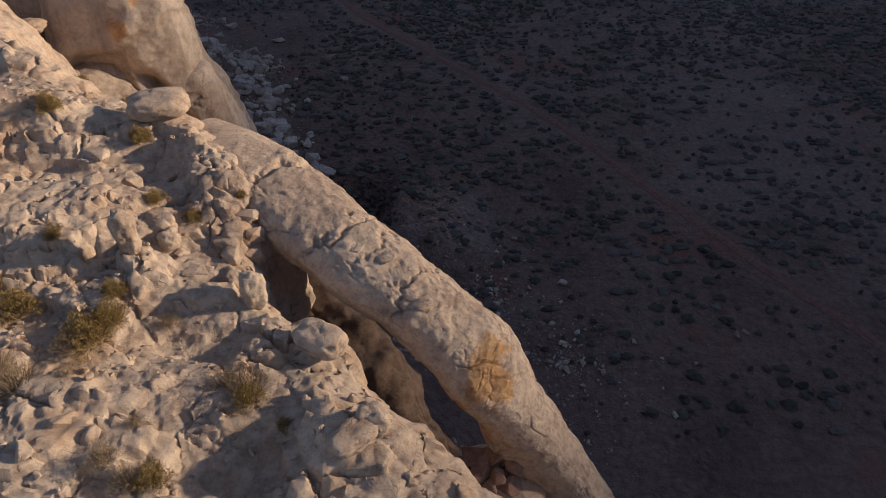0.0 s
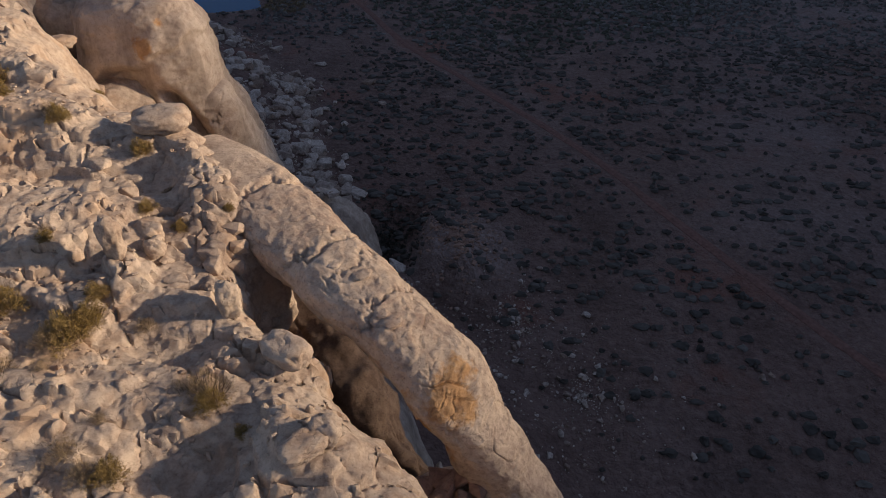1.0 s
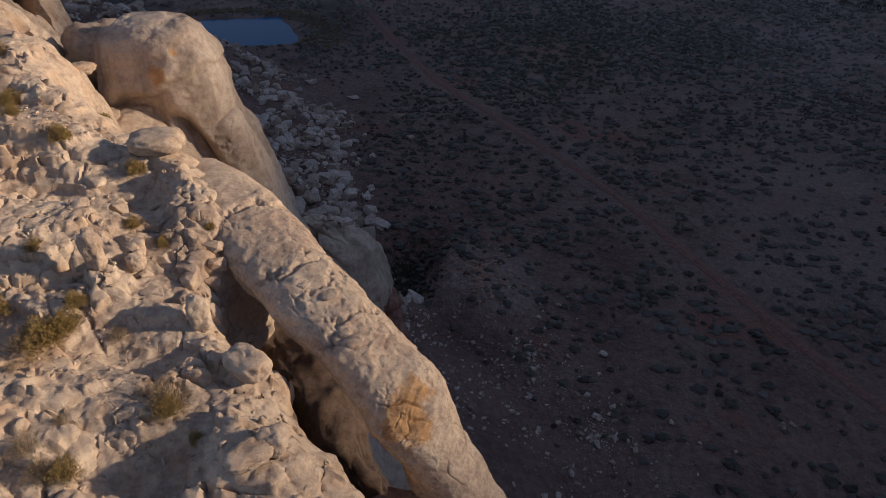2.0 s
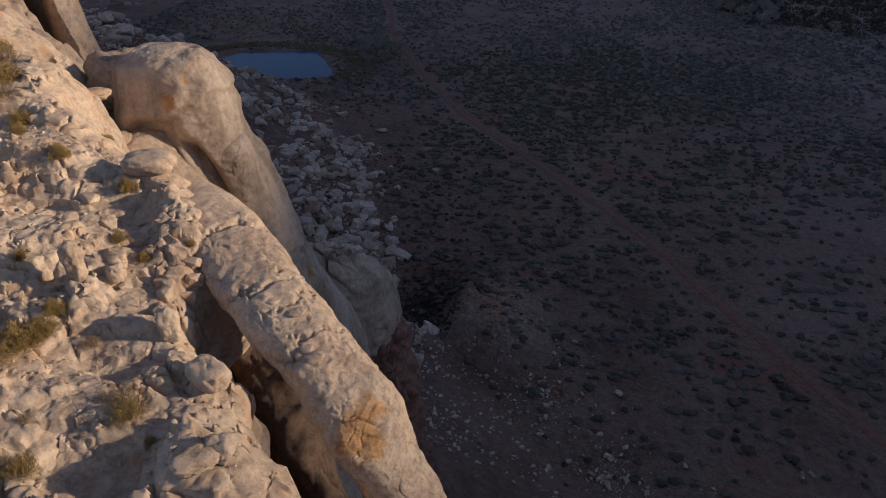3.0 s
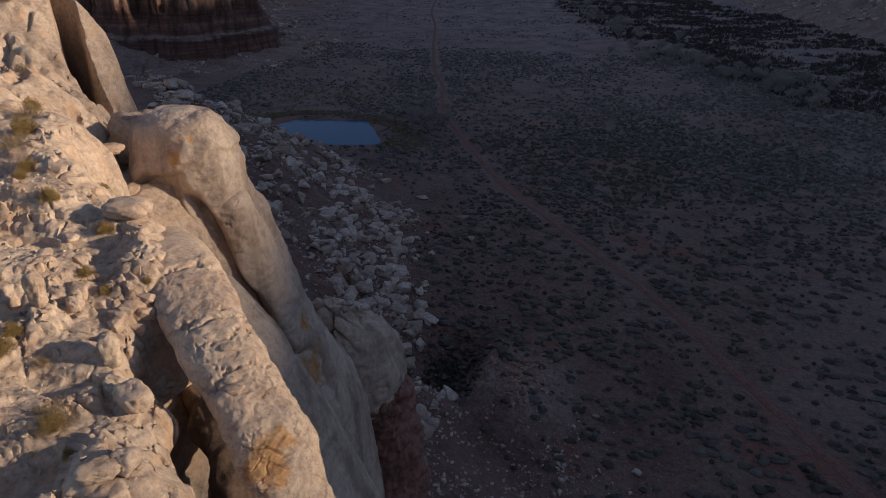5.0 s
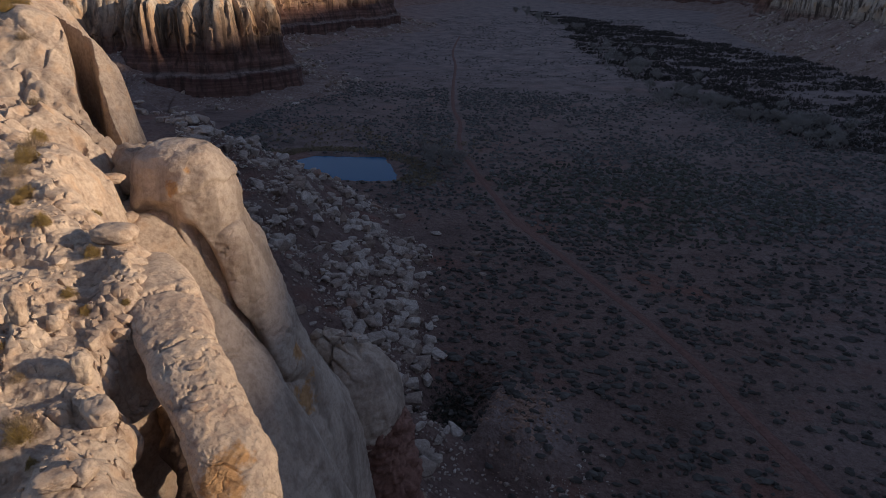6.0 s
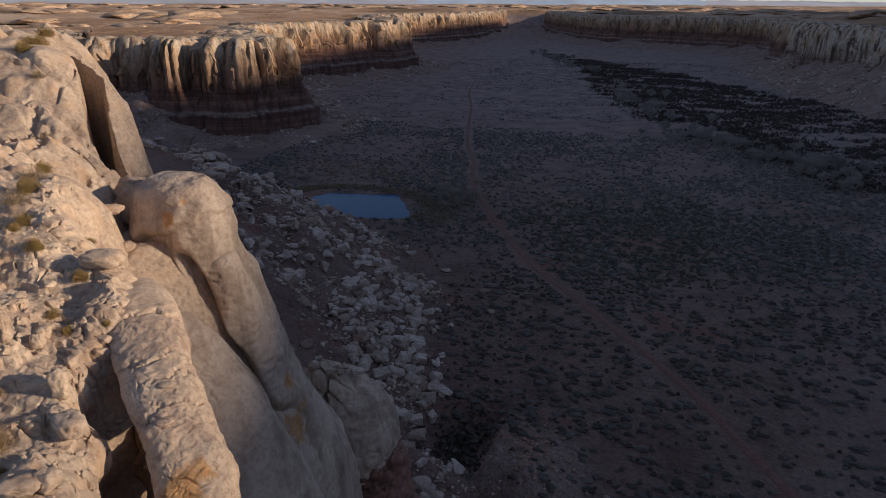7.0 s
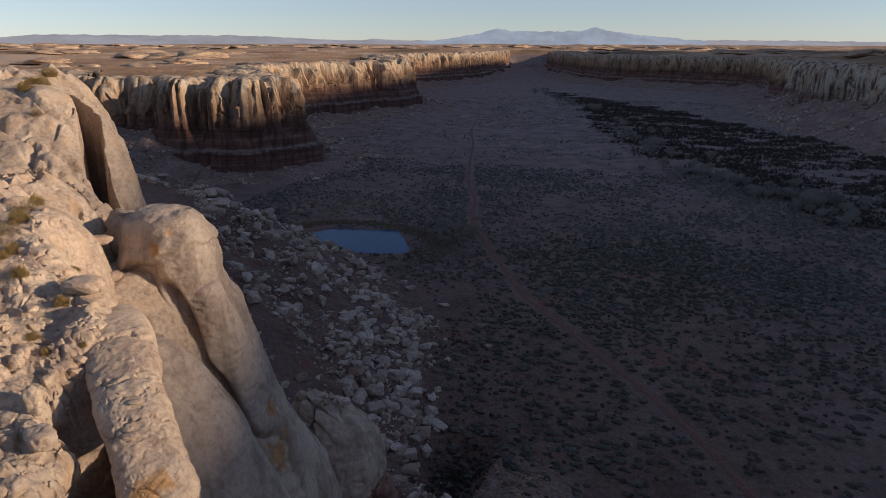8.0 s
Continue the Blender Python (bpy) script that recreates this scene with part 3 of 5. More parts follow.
def rim_height(x, y):
    jx, jy = fbm(x / 1.3, y / 1.3, 3.1, 3), fbm(x / 1.3, y / 1.3, 7.7, 3)
    d = ring_distance(x + 0.22 * jx, y + 0.22 * jy, RIM)
    z = 48.0 - 0.15 * (np.maximum(x, -13) + 4) + 0.13 * (np.minimum(y, 16) - 9)
    z = np.where(y < 5, z + 0.02 * (y - 5), z)
    near = smooth(20, 13, np.hypot(x + 6, y - 11))
    calm = 0 * x
    for cx, cy, rx, ry, turn, h in SWELLS:
        c, s = math.cos(radians(turn)), math.sin(radians(turn))
        qx, qy = x + 0.16 * jx, y + 0.16 * jy
        u, v = ((qx - cx) * c + (qy - cy) * s) / rx, ((qy - cy) * c - (qx - cx) * s) / ry
        z = z + h * np.exp(-(u * u + v * v) ** 2.0)
        if rx > 1:
            calm = np.maximum(calm, np.exp(-(u * u + v * v) ** 2.0))
    z = z + 0.12 * fbm(x / 2.6, y / 2.2, 1.2, 3) + (1 - near) * 0.4 * fbm(x / 7, y / 7, 5.2, 3)
    wx, wy = x + 0.10 * jx + 0.02 * perlin(x / 0.3, y / 0.3, 2.0), y + 0.10 * jy + 0.02 * perlin(x / 0.3, y / 0.3, 8.0)
    broken = smooth(-0.10, 0.12, fbm(x / 2.7, y / 2.1, 9.4, 3) + 0.04) * near * (1 - 0.85 * calm) * (1 - 0.8 * smooth(15.0, 16.8, y) * smooth(-7.5, -9, x))
    stony = smooth(0.02, 0.3, fbm(x / 1.7, y / 1.5, 4.9, 3)) * near
    # big slabs, tilted, with open joints
    f1, gap, ident, ox, oy = cells(wx / 1.5 + 8.3, wy / 0.95 + 2.1, 9)
    z = z + near * (1 - 0.6 * calm) * ((ident - 0.5) * 0.13 + 0.10 * ox * (ident * 7 % 1 - 0.5) + 0.12 * oy * (ident * 13 % 1 - 0.35) + 0.09 * smooth(0.0, 0.45, gap) - 0.09 * smooth(0.05, 0.0, gap))
    # blocks on the broken ground
    f1, gap, ident, ox, oy = cells(wx / 0.62 + 1.3, wy / 0.42 + 4.1)
    z = z + broken * ((ident - 0.5) * 0.14 + 0.08 * ox * (ident * 7 % 1 - 0.5) + 0.07 * oy * (ident * 13 % 1 - 0.5) + 0.10 * smooth(0.0, 0.40, gap) - 0.08 * smooth(0.08, 0.0, gap))
    # scattered stones
    f1, gap, ident, ox, oy = cells(wx / 0.26 + 3.3, wy / 0.21 + 1.1, 5)
    z = z + stony * np.clip(ident - 0.45, 0, 1) * 0.20 * np.sqrt(np.clip(1 - (f1 / 0.5) ** 2, 0, 1))
    # rounded humps with sharp creases between them
    hump_mask = near * (1 - 0.55 * calm)
    z = z + hump_mask * (0.07 * np.abs(perlin(wx / 0.85, wy / 0.65, 4.2)) + 0.05 * np.abs(perlin(wx / 0.36, wy / 0.28, 7.2))) + near * 0.022 * np.abs(perlin(x / 0.17, y / 0.14, 1.7))
    # level beds step the slopes
    bed = 0.30
    q = z / bed + 0.4 * fbm(x / 3, y / 3, 0.4, 2)
    z = z + near * 0.55 * bed * (smooth(0.36, 0.64, q - np.floor(q)) - (q - np.floor(q)))
    # thin beds etched into the slopes
    q = z / 0.085 + 0.6 * fbm(x / 2, y / 2, 5.4, 2)
    z = z + near * 0.036 * smooth(-0.15, 0.2, fbm(x / 1.9, y / 1.6, 2.4, 2)) * (smooth(0.40, 0.60, q - np.floor(q)) - (q - np.floor(q)))
    z = z + (0.036 * fbm(x / 0.28, y / 0.28, 3.3, 3, 0.7) + 0.035 * fbm(x / 1.0, y / 0.8, 6.3, 2)) * (0.6 + 0.4 * near)
    far = 1 - near
    whale = smooth(8.5, 5.0, np.hypot((x + 29) * 0.7 + (y - 38) * 0.5, (y - 38) * 0.8 - (x + 29) * 0.4))
    f1, gap, ident, ox, oy = cells(x / 5.0 + 0.25 * jx + 0.3, y / 2.7 + 0.25 * jy + 0.7, 3)
    z = z + far * (1 - 0.8 * whale) * smooth(-60, -40, x) * (0.75 * smooth(0.0, 0.35, gap) + 0.9 * (ident - 0.55) + 0.35 * oy * (ident * 7 % 1 - 0.3))
    f1, gap, ident, ox, oy = cells(x / 1.6 + 0.2 * jx, y / 1.0 + 0.2 * jy, 12)
    z = z + far * (1 - 0.7 * whale) * smooth(-40, -25, x) * (0.16 * smooth(0.0, 0.35, gap) + 0.16 * (ident - 0.5)) * smooth(-0.1, 0.2, fbm(x / 5, y / 4, 3.9, 2))
    z = z - 0.30 * far * smooth(0.05, 0.0, np.abs(perlin(x / 5.5, y / 4.5, 6.1) + 0.12 * perlin(x / 1.2, y / 1.2, 2.1)))
    q = z / 1.6 + 0.5 * fbm(x / 9, y / 9, 0.9, 2)
    z = z + far * 0.5 * 1.6 * (smooth(0.2, 0.8, q - np.floor(q)) - (q - np.floor(q)))
    # the edge rounds over and falls to the cliff
    e = np.maximum(-d, 0)
    shoulder = np.clip(d, 0, 0.9)
    z = z - 0.30 * (1 - shoulder / 0.9) ** 2 - far * smooth(-14, -20, x) * 3.5 * (1 - np.clip(d, 0, 5) / 5) ** 2
    z = z - 1.1 * (1 - np.clip(d, 0, 2.0) / 2.0) ** 2 * smooth(18.5, 20.5, y) * smooth(29, 26, y)
    ledge = 0.8 * fbm(x / 3, y / 3, 2.7, 3)
    z = z - np.minimum(e * 1.2, 0.8) - np.clip(e - 0.4, 0, 9) * (4.2 + ledge) - np.clip(e - 9, 0, 30) * 0.7
    slot = np.abs(edge_distance(x + 0.5 * perlin(x / 3.5, y / 3.5, 2.6), y + 0.5 * perlin(x / 3.5, y / 3.5, 7.6), [(-21.0, 32.6), (-23.4, 34.0), (-26.2, 36.5), (-30, 38.6), (-33.5, 40.6)])) + 0.12 * perlin(x / 0.9, y / 0.9, 5.5)
    z = z - 11 * smooth(0.85, 0.35, slot)
    # bench between the rim and the tower
    z = np.maximum(z, np.where(e > 0, 46.9 - 0.7 * np.maximum(np.hypot((x + 15.4) * 0.8, (y - 26.6) * 0.6) - 1.5, 0) ** 2 + 0.25 * jx + 0.15 * jy, -99))
    # sill wedged between the wall and the foot of the arch, and the choked head of the gully
    z = np.maximum(z, 44.0 - 0.9 * np.maximum(np.hypot(x - 0.7, y - 9.35) - 0.7, 0) ** 2 + 0.1 * jx)
    z = np.maximum(z, np.where(e > 0, 46.3 - 1.6 * np.maximum(np.hypot(x + 4.5, y - 13.2) - 0.7, 0) ** 2 + 0.1 * jy, -99))
    return z


rx = spaced(-900, 60, -130, 3, -48, 0.28, -36, 0.10, -20, 0.14, -14.5, 0.042, 3.2, 0.3, 12, 2, 26)
ry = spaced(-120, 4, -12, 0.4, -1, 0.12, 5.2, 0.042, 22, 0.14, 31, 0.10, 44, 0.25, 60, 2.5, 160, 30, 400)
RX, RY = np.meshgrid(rx, ry)
RZ = rim_height(RX, RY)
JX = RX + 0.06 * fbm(RX / 0.4, RZ / 0.3, RY / 0.4, 2)
# the wall is undercut below the lip behind the arch
away = ring_distance(RX, RY, RIM)
ny, nx = np.gradient(away, ry, rx)
drop = 48.0 - 0.15 * (RX + 4) + 0.13 * (RY - 9) - RZ
under = smooth(0.8, 2.6, drop) * smooth(-0.1, -0.35, away) * smooth(6.5, 4.5, np.hypot((RX + 2.2) * 0.75, RY - 10.8)) * smooth(1.2, 2.0, np.hypot(RX - 0.7, RY - 9.35)) * smooth(0.9, 1.6, np.hypot(RX + 4.5, RY - 13.2))
under = under * (1.5 + 0.12 * np.clip(drop, 0, 12)) / np.maximum(np.hypot(nx, ny), 0.5)
JX, JY = JX + nx * under, RY + ny * under
rim_mesh = mesh_of("rim_mesa", np.stack([JX, JY, RZ], -1).reshape(-1, 3), grid_faces(len(ry), len(rx)))
rim_mesh.set_sharp_from_angle(angle=radians(38))
rim_mesa = part("rim_mesa", rim_mesh, SANDSTONE)
tagged(rim_mesa, "sunlit cream sandstone mesa top with broken ledges and cracks", "rock", kind="structure")


def rim_at(x, y):
    return float(rim_height(np.array([[float(x)]]), np.array([[float(y)]]))[0, 0])


# ---------------------------------------------------------------- arch and towers
def tube_rock(sections, rings, sides, displace, power=0.85):
    """A rock swept along rows of x, y, z, half width, half height, with displace(P, u, angle) added along the normal."""
    rows = spline(sections, rings)
    axis = np.gradient(rows[:, :3], axis=0)
    axis /= np.linalg.norm(axis, axis=1)[:, None]
    upright = abs(axis[:, 2].mean()) > 0.8
    ref = np.array([0.0, 1.0, 0.0]) if upright else np.array([0.0, 0.0, 1.0])
    right = np.cross(axis, ref)
    right /= np.linalg.norm(right, axis=1)[:, None]
    up = np.cross(right, axis)
    ang = np.linspace(0, 2 * math.pi, sides, endpoint=False)
    c, s = np.cos(ang), np.sin(ang)
    c, s = np.sign(c) * np.abs(c) ** power, np.sign(s) * np.abs(s) ** power
    P = rows[:, None, :3] + right[:, None] * (rows[:, 3:4] * c[None])[..., None] + up[:, None] * (rows[:, 4:5] * s[None])[..., None]
    N = grid_normals(P, True)
    middle = rows[:, None, :3]
    N *= np.sign((N * (P - middle)).sum(-1).mean())
    U = np.linspace(0, 1, rings)[:, None] * np.ones((1, sides))
    A = np.ones((rings, 1)) * ang[None]
    P = P + N * (displace(P, U, A) * smooth(0, 0.14, U))[..., None]
    faces = grid_faces(rings, sides, True)
    mid = P[rings // 2, 0] - rows[rings // 2, :3]
    f = faces[(rings // 2) * sides]
    V = P.reshape(-1, 3)
    if np.dot(np.cross(V[f[1]] - V[f[0]], V[f[2]] - V[f[0]]), mid) < 0:
        faces = faces[:, ::-1]
    ends = [tuple(range(sides))[::-1], tuple(range((rings - 1) * sides, rings * sides))]
    return V, faces.tolist() + ends


def stone_relief(P, broad, mid, fine):
    x, y, z = P[..., 0], P[..., 1], P[..., 2]
    return broad * fbm(x / 2.5, y / 2.5, z / 2.5, 3) + mid * fbm(x / 0.8, y / 0.8, z / 0.6, 3) + fine * fbm(x / 0.2, y / 0.2, z / 0.16, 3)


def crack(P, depth, size, seed):
    w = perlin(P[..., 0] / size + seed, P[..., 1] / size, P[..., 2] / size) + 0.25 * perlin(P[..., 0] / size * 4, P[..., 1] / size * 4, P[..., 2] / size * 4 + seed)
    return -depth * smooth(0.016, 0.002, np.abs(w)) * smooth(-0.1, 0.25, perlin(P[..., 0] / size * 0.7, P[..., 1] / size * 0.7 + seed, P[..., 2] / size * 0.7))


ARCH_AXIS = [(-7.0, 17.1, 48.1, 1.2, 1.0), (-5.4, 15.75, 48.25, 1.3, 0.95), (-4.08, 14.5, 48.1, 1.16, 0.92), (-2.6, 13.15, 47.75, 1.10, 0.90), (-1.05, 11.85, 47.3, 1.05, 0.90), (0.0, 11.0, 46.72, 1.04, 0.94),
             (0.42, 10.7, 46.35, 1.06, 0.94), (0.82, 10.46, 45.8, 0.86, 0.86), (1.42, 10.2, 44.95, 0.76, 0.82), (2.55, 9.8, 43.2, 0.66, 0.78), (3.6, 9.35, 41.0, 0.8, 1.0), (4.5, 8.8, 38.0, 1.2, 1.5), (5.2, 8.2, 34.0, 2.0, 2.2), (5.6, 7.6, 28.0, 3.0, 3.0)]
SCAR = (0.35, 10.35, 46.9)


def arch_relief(P, U, A):
    d = stone_relief(P, 0.11, 0.045, 0.022) + crack(P, 0.06, 2.3, 2.0) + crack(P, 0.035, 1.1, 6.0)
    x, y, z = P[..., 0], P[..., 1], P[..., 2]
    wave = 0.10 * perlin(x * 1.3, y * 1.3, z * 1.3) + 0.04 * perlin(x * 5, y * 5, z * 5)
    wander = 0.020 * perlin(x * 0.8, y * 0.8, z * 0.8 + 5) + 0.012 * perlin(x * 2.3, y * 2.3, z * 2.3) + 0.005 * perlin(x * 8, y * 8, z * 8)
    # peeling plates
    f1, gap, ident, ox, oy = cells(U * 17.7 + 6 * wave, A * 1.15 + 5 * wave, 4)
    d = d + 0.035 * (ident - 0.5) + 0.03 * ox * (ident * 7 % 1 - 0.5) - 0.035 * smooth(0.05, 0.0, gap) * smooth(-0.05, 0.15, perlin(x * 0.9, y * 0.9, z * 0.9 + 9))
    # the joint where the arch leaves the mesa, and open cracks on its back
    for at, width, depth, lo, hi in ((0.127, 0.009, 0.14, -0.6, 0.2), (0.222, 0.0036, 0.12, 0.15, 0.5), (0.262, 0.0026, 0.08, 0.45, 0.75), (0.300, 0.0034, 0.11, 0.3, 0.6)):
        d = d - depth * smooth(width, 0.0, np.abs(U - at - wander)) * smooth(lo, hi, np.sin(A) + 3 * wave)
    # the inner flank is undercut and shows thin beds
    inner = smooth(-0.1, 0.5, np.cos(A)) * smooth(0.25, -0.45, np.sin(A)) * smooth(0.085, 0.17, U) * smooth(0.62, 0.52, U)
    d = d - 0.42 * inner
    d = d + 0.05 * inner * np.sign(np.sin(13 * (z + 0.25 * U + wave))) * smooth(0.0, 0.3, np.abs(np.sin(13 * (z + 0.25 * U + wave))))
    near = np.sqrt(((P - np.array(SCAR)) ** 2).sum(-1))
    d = d - 0.13 * smooth(0.85, 0.15, near + 0.25 * perlin(x * 2, y * 2, z * 2)) - 0.12 * smooth(0.045, 0.0, np.abs(y - 10.35 + 0.5 * (z - 46.9) + 2 * wave)) * smooth(0.8, 0.5, near)
    nubs = smooth(0.9, 0.4, np.hypot(x + 0.85, y - 11.2)) * smooth(0.1, 0.6, np.sin(A))
    return d + nubs * 0.12 * np.clip(perlin(x * 3.2, y * 3.2, z * 3.2), 0, 1)


V, F = tube_rock(ARCH_AXIS, 520, 240, arch_relief, 0.70)
arch = part("rock_arch", mesh_of("rock_arch", V, F), ARCH_STONE)
tagged(arch, "smooth cream and orange sandstone arch springing from the mesa rim", "rock arch")


def tower_relief(P, U, A):
    d = stone_relief(P, 0.20, 0.07, 0.02) + (crack(P, 0.22, 4.0, 1.0) + crack(P, 0.12, 1.7, 4.0)) * smooth(47.6, 46.2, P[..., 2])
    x, y, z = P[..., 0], P[..., 1], P[..., 2]
    # cross-bedding etched by the wind, and the overhanging lip of the cap
    beds = z * 1.0 + 0.55 * x - 0.35 * y + 0.5 * perlin(x / 2.2, y / 2.2, z / 2.8)
    d = d + 0.035 * np.sin(beds * 14) * smooth(-0.1, 0.3, perlin(x / 1.7, y / 1.7, z / 2.4 + 3)) * smooth(47.6, 46.6, z)
    lip = z - 47.65 - 0.35 * perlin(x * 0.9, y * 0.9, 2.2) - 0.35 * (x + 12.6)
    d = d + 0.18 * smooth(0.0, 0.25, lip) * smooth(1.3, 0.4, lip) - 0.35 * smooth(0.05, -0.25, lip) * smooth(-2.6, -1.4, lip) * smooth(-11.6, -12.8, x)
    seam = -11.5 + (46.2 - z) * 0.33 + 0.12 * np.sin(z * 1.3)
    front = smooth(28.5, 26.5, P[..., 1] - (46.2 - np.minimum(z, 46.2)) * 0.25)
    return d - 1.0 * smooth(0.55, 0.05, np.abs(x - seam)) * front * smooth(47.0, 45.8, z) * smooth(30, 36, z)


TOWER_AXIS = [(-13.1, 27.6, 50.25, 0.03, 0.03), (-13.1, 27.6, 50.20, 0.8, 0.6), (-13.1, 27.6, 49.95, 1.65, 1.3), (-13.05, 27.6, 49.3, 2.35, 1.85), (-12.9, 27.7, 47.8, 2.72, 2.15), (-12.6, 27.8, 46.0, 2.65, 2.2), (-12.2, 28.3, 43.5, 2.9, 2.6), (-12.0, 28.8, 40.5, 3.1, 3.0),
              (-11.9, 29.6, 37.0, 3.4, 3.5), (-11.6, 30.8, 32.5, 3.9, 4.4), (-11.4, 32.4, 27.5, 4.4, 5.8), (-11.5, 33, 20, 4.9, 7.0), (-11.5, 33, 8, 6.0, 8.0)]
V, F = tube_rock(TOWER_AXIS, 360, 200, tower_relief)
tower = part("rock_tower", mesh_of("rock_tower", V, F), TOWER_STONE)
tagged(tower, "tall rounded sandstone buttress with sunlit cap and dark seam", "rock tower")


def wall_relief(P, U, A):
    return stone_relief(P, 0.5, 0.12, 0.03) + crack(P, 0.12, 3.0, 5.0)


def slab_relief(P, U, A):
    x, y, z = P[..., 0], P[..., 1], P[..., 2]
    d = 0.28 * fbm(x / 3, y / 3, z / 9, 3) + 0.06 * fbm(x / 0.7, y / 0.7, z / 1.6, 3) + 0.02 * fbm(x / 0.2, y / 0.2, z / 0.3, 3) + crack(P, 0.26, 3.4, 5.0) + crack(P, 0.14, 1.6, 9.0)
    for lean, at in ((0.36, -9.3), (0.30, -6.6)):
        seam = x - at - (41 - z) * lean - 0.25 * perlin(z * 0.5, at, 0.3) - 0.08 * perlin(z * 2.2, at, 0.7)
        d = d - 0.35 * smooth(0.28, 0.0, np.abs(seam)) * smooth(43, 40, z)
    return d


BUTTRESS_AXIS = [(-12.9, 23.9, 43.9, 0.03, 0.03), (-12.9, 23.9, 43.8, 0.7, 0.6), (-12.7, 23.9, 43.4, 1.7, 1.4), (-12.2, 23.8, 42.4, 2.5, 2.2), (-11.5, 23.7, 40.8, 3.1, 2.7), (-10.6, 23.6, 38, 4.0, 3.5), (-9.8, 23.6, 34, 4.9, 4.1), (-9.2, 23.6, 30, 5.9, 4.9), (-8.8, 23.5, 25, 7.0, 6), (-8.5, 23.5, 10, 9, 8)]
V, F = tube_rock(BUTTRESS_AXIS, 320, 220, slab_relief)
buttress = part("rock_buttress", mesh_of("rock_buttress", V, F), TOWER_STONE)
tagged(buttress, "smooth shaded sandstone slab falling away below the arch", "rock slab")

def boulder_relief(P, U, A):
    x, y, z = P[..., 0], P[..., 1], P[..., 2]
    d = stone_relief(P, 0.40, 0.10, 0.03) + crack(P, 0.18, 3.2, 5.0)
    # the broken bench on its upper shoulder
    f1, gap, ident, ox, oy = cells(x / 1.5 + 0.3 * z, y / 1.3 + 0.2 * z, 7)
    bench = smooth(29.2, 30.6, z + 0.25 * (x + 12)) * smooth(-8.6, -9.8, x)
    return d + bench * (0.9 * (ident - 0.6) - 0.4 * smooth(0.16, 0.0, gap))


SHOULDER_AXIS = [(-12.2, 40.8, 32.3, 0.03, 0.03), (-12.2, 40.8, 32.25, 0.5, 0.4), (-12.1, 40.8, 31.9, 1.0, 0.9), (-11.9, 40.8, 31.0, 1.9, 1.8), (-11.5, 40.9, 29.6, 2.9, 2.7), (-11.0, 41, 28.0, 3.8, 3.3), (-10.7, 41, 26.0, 4.3, 3.6), (-10.7, 41, 24.0, 3.9, 3.5), (-10.8, 41, 21.5, 3.4, 3.3), (-10.8, 41, 17, 4.0, 4.0), (-11, 41, 10, 5, 5)]
V, F = tube_rock(SHOULDER_AXIS, 220, 180, boulder_relief)
shoulder_rock = part("rock_shoulder", mesh_of("rock_shoulder", V, F), TOWER_STONE)
tagged(shoulder_rock, "huge pale sandstone boulder wedged at the cliff foot", "boulder")

PILLAR_AXIS = [(-11.0, 27.2, 46.4, 0.03, 0.03), (-11.0, 27.2, 46.35, 0.6, 0.5), (-10.95, 27.3, 45.8, 1.35, 1.1), (-10.75, 27.6, 43.5, 1.75, 1.5), (-10.5, 28.1, 40.5, 1.95, 1.8), (-10.3, 28.8, 37, 2.3, 2.2), (-10.1, 30, 33, 2.7, 3.0), (-9.9, 31, 27, 3.2, 3.6)]
V, F = tube_rock(PILLAR_AXIS, 240, 120, tower_relief, 0.8)
part("pillar", mesh_of("pillar", V, F), TOWER_STONE, tower, "grey sandstone pillar below the sunlit cap")


def broken_relief(P, U, A):
    f1, gap, ident, ox, oy = cells((P[..., 0] + P[..., 1]) / 1.3, P[..., 2] / 0.8, 3)
    return stone_relief(P, 0.6, 0.25, 0.06) + 0.5 * (ident - 0.5) - 0.3 * smooth(0.15, 0.02, gap)


RED_AXIS = [(-8.9, 41.4, 25.2, 0.05, 0.05), (-8.9, 41.4, 24.9, 2.4, 2.4), (-8.9, 41.4, 22, 3.3, 3.2), (-8.9, 41.4, 17, 3.5, 3.6), (-8.7, 41.4, 12, 3.8, 4.0), (-8.4, 41.4, 4, 4.6, 5.0)]
V, F = tube_rock(RED_AXIS, 130, 130, broken_relief)
red_cliff = part("red_ledge", mesh_of("red_ledge", V, F), RED_STONE)
tagged(red_cliff, "crumbling dark red rock ledges below the pale cliff", "rock ledge", kind="structure")

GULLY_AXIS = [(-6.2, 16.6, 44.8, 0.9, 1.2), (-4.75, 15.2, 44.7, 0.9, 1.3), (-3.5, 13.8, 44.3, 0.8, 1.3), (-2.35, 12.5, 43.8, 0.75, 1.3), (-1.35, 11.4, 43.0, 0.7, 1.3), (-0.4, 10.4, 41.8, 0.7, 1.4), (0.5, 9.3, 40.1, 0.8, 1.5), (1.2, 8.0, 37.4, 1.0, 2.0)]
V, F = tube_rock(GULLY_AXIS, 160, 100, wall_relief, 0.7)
slab = part("rock_slab", mesh_of("rock_slab", V, F), SHADE_BROWN)
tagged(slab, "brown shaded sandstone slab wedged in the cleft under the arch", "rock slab")


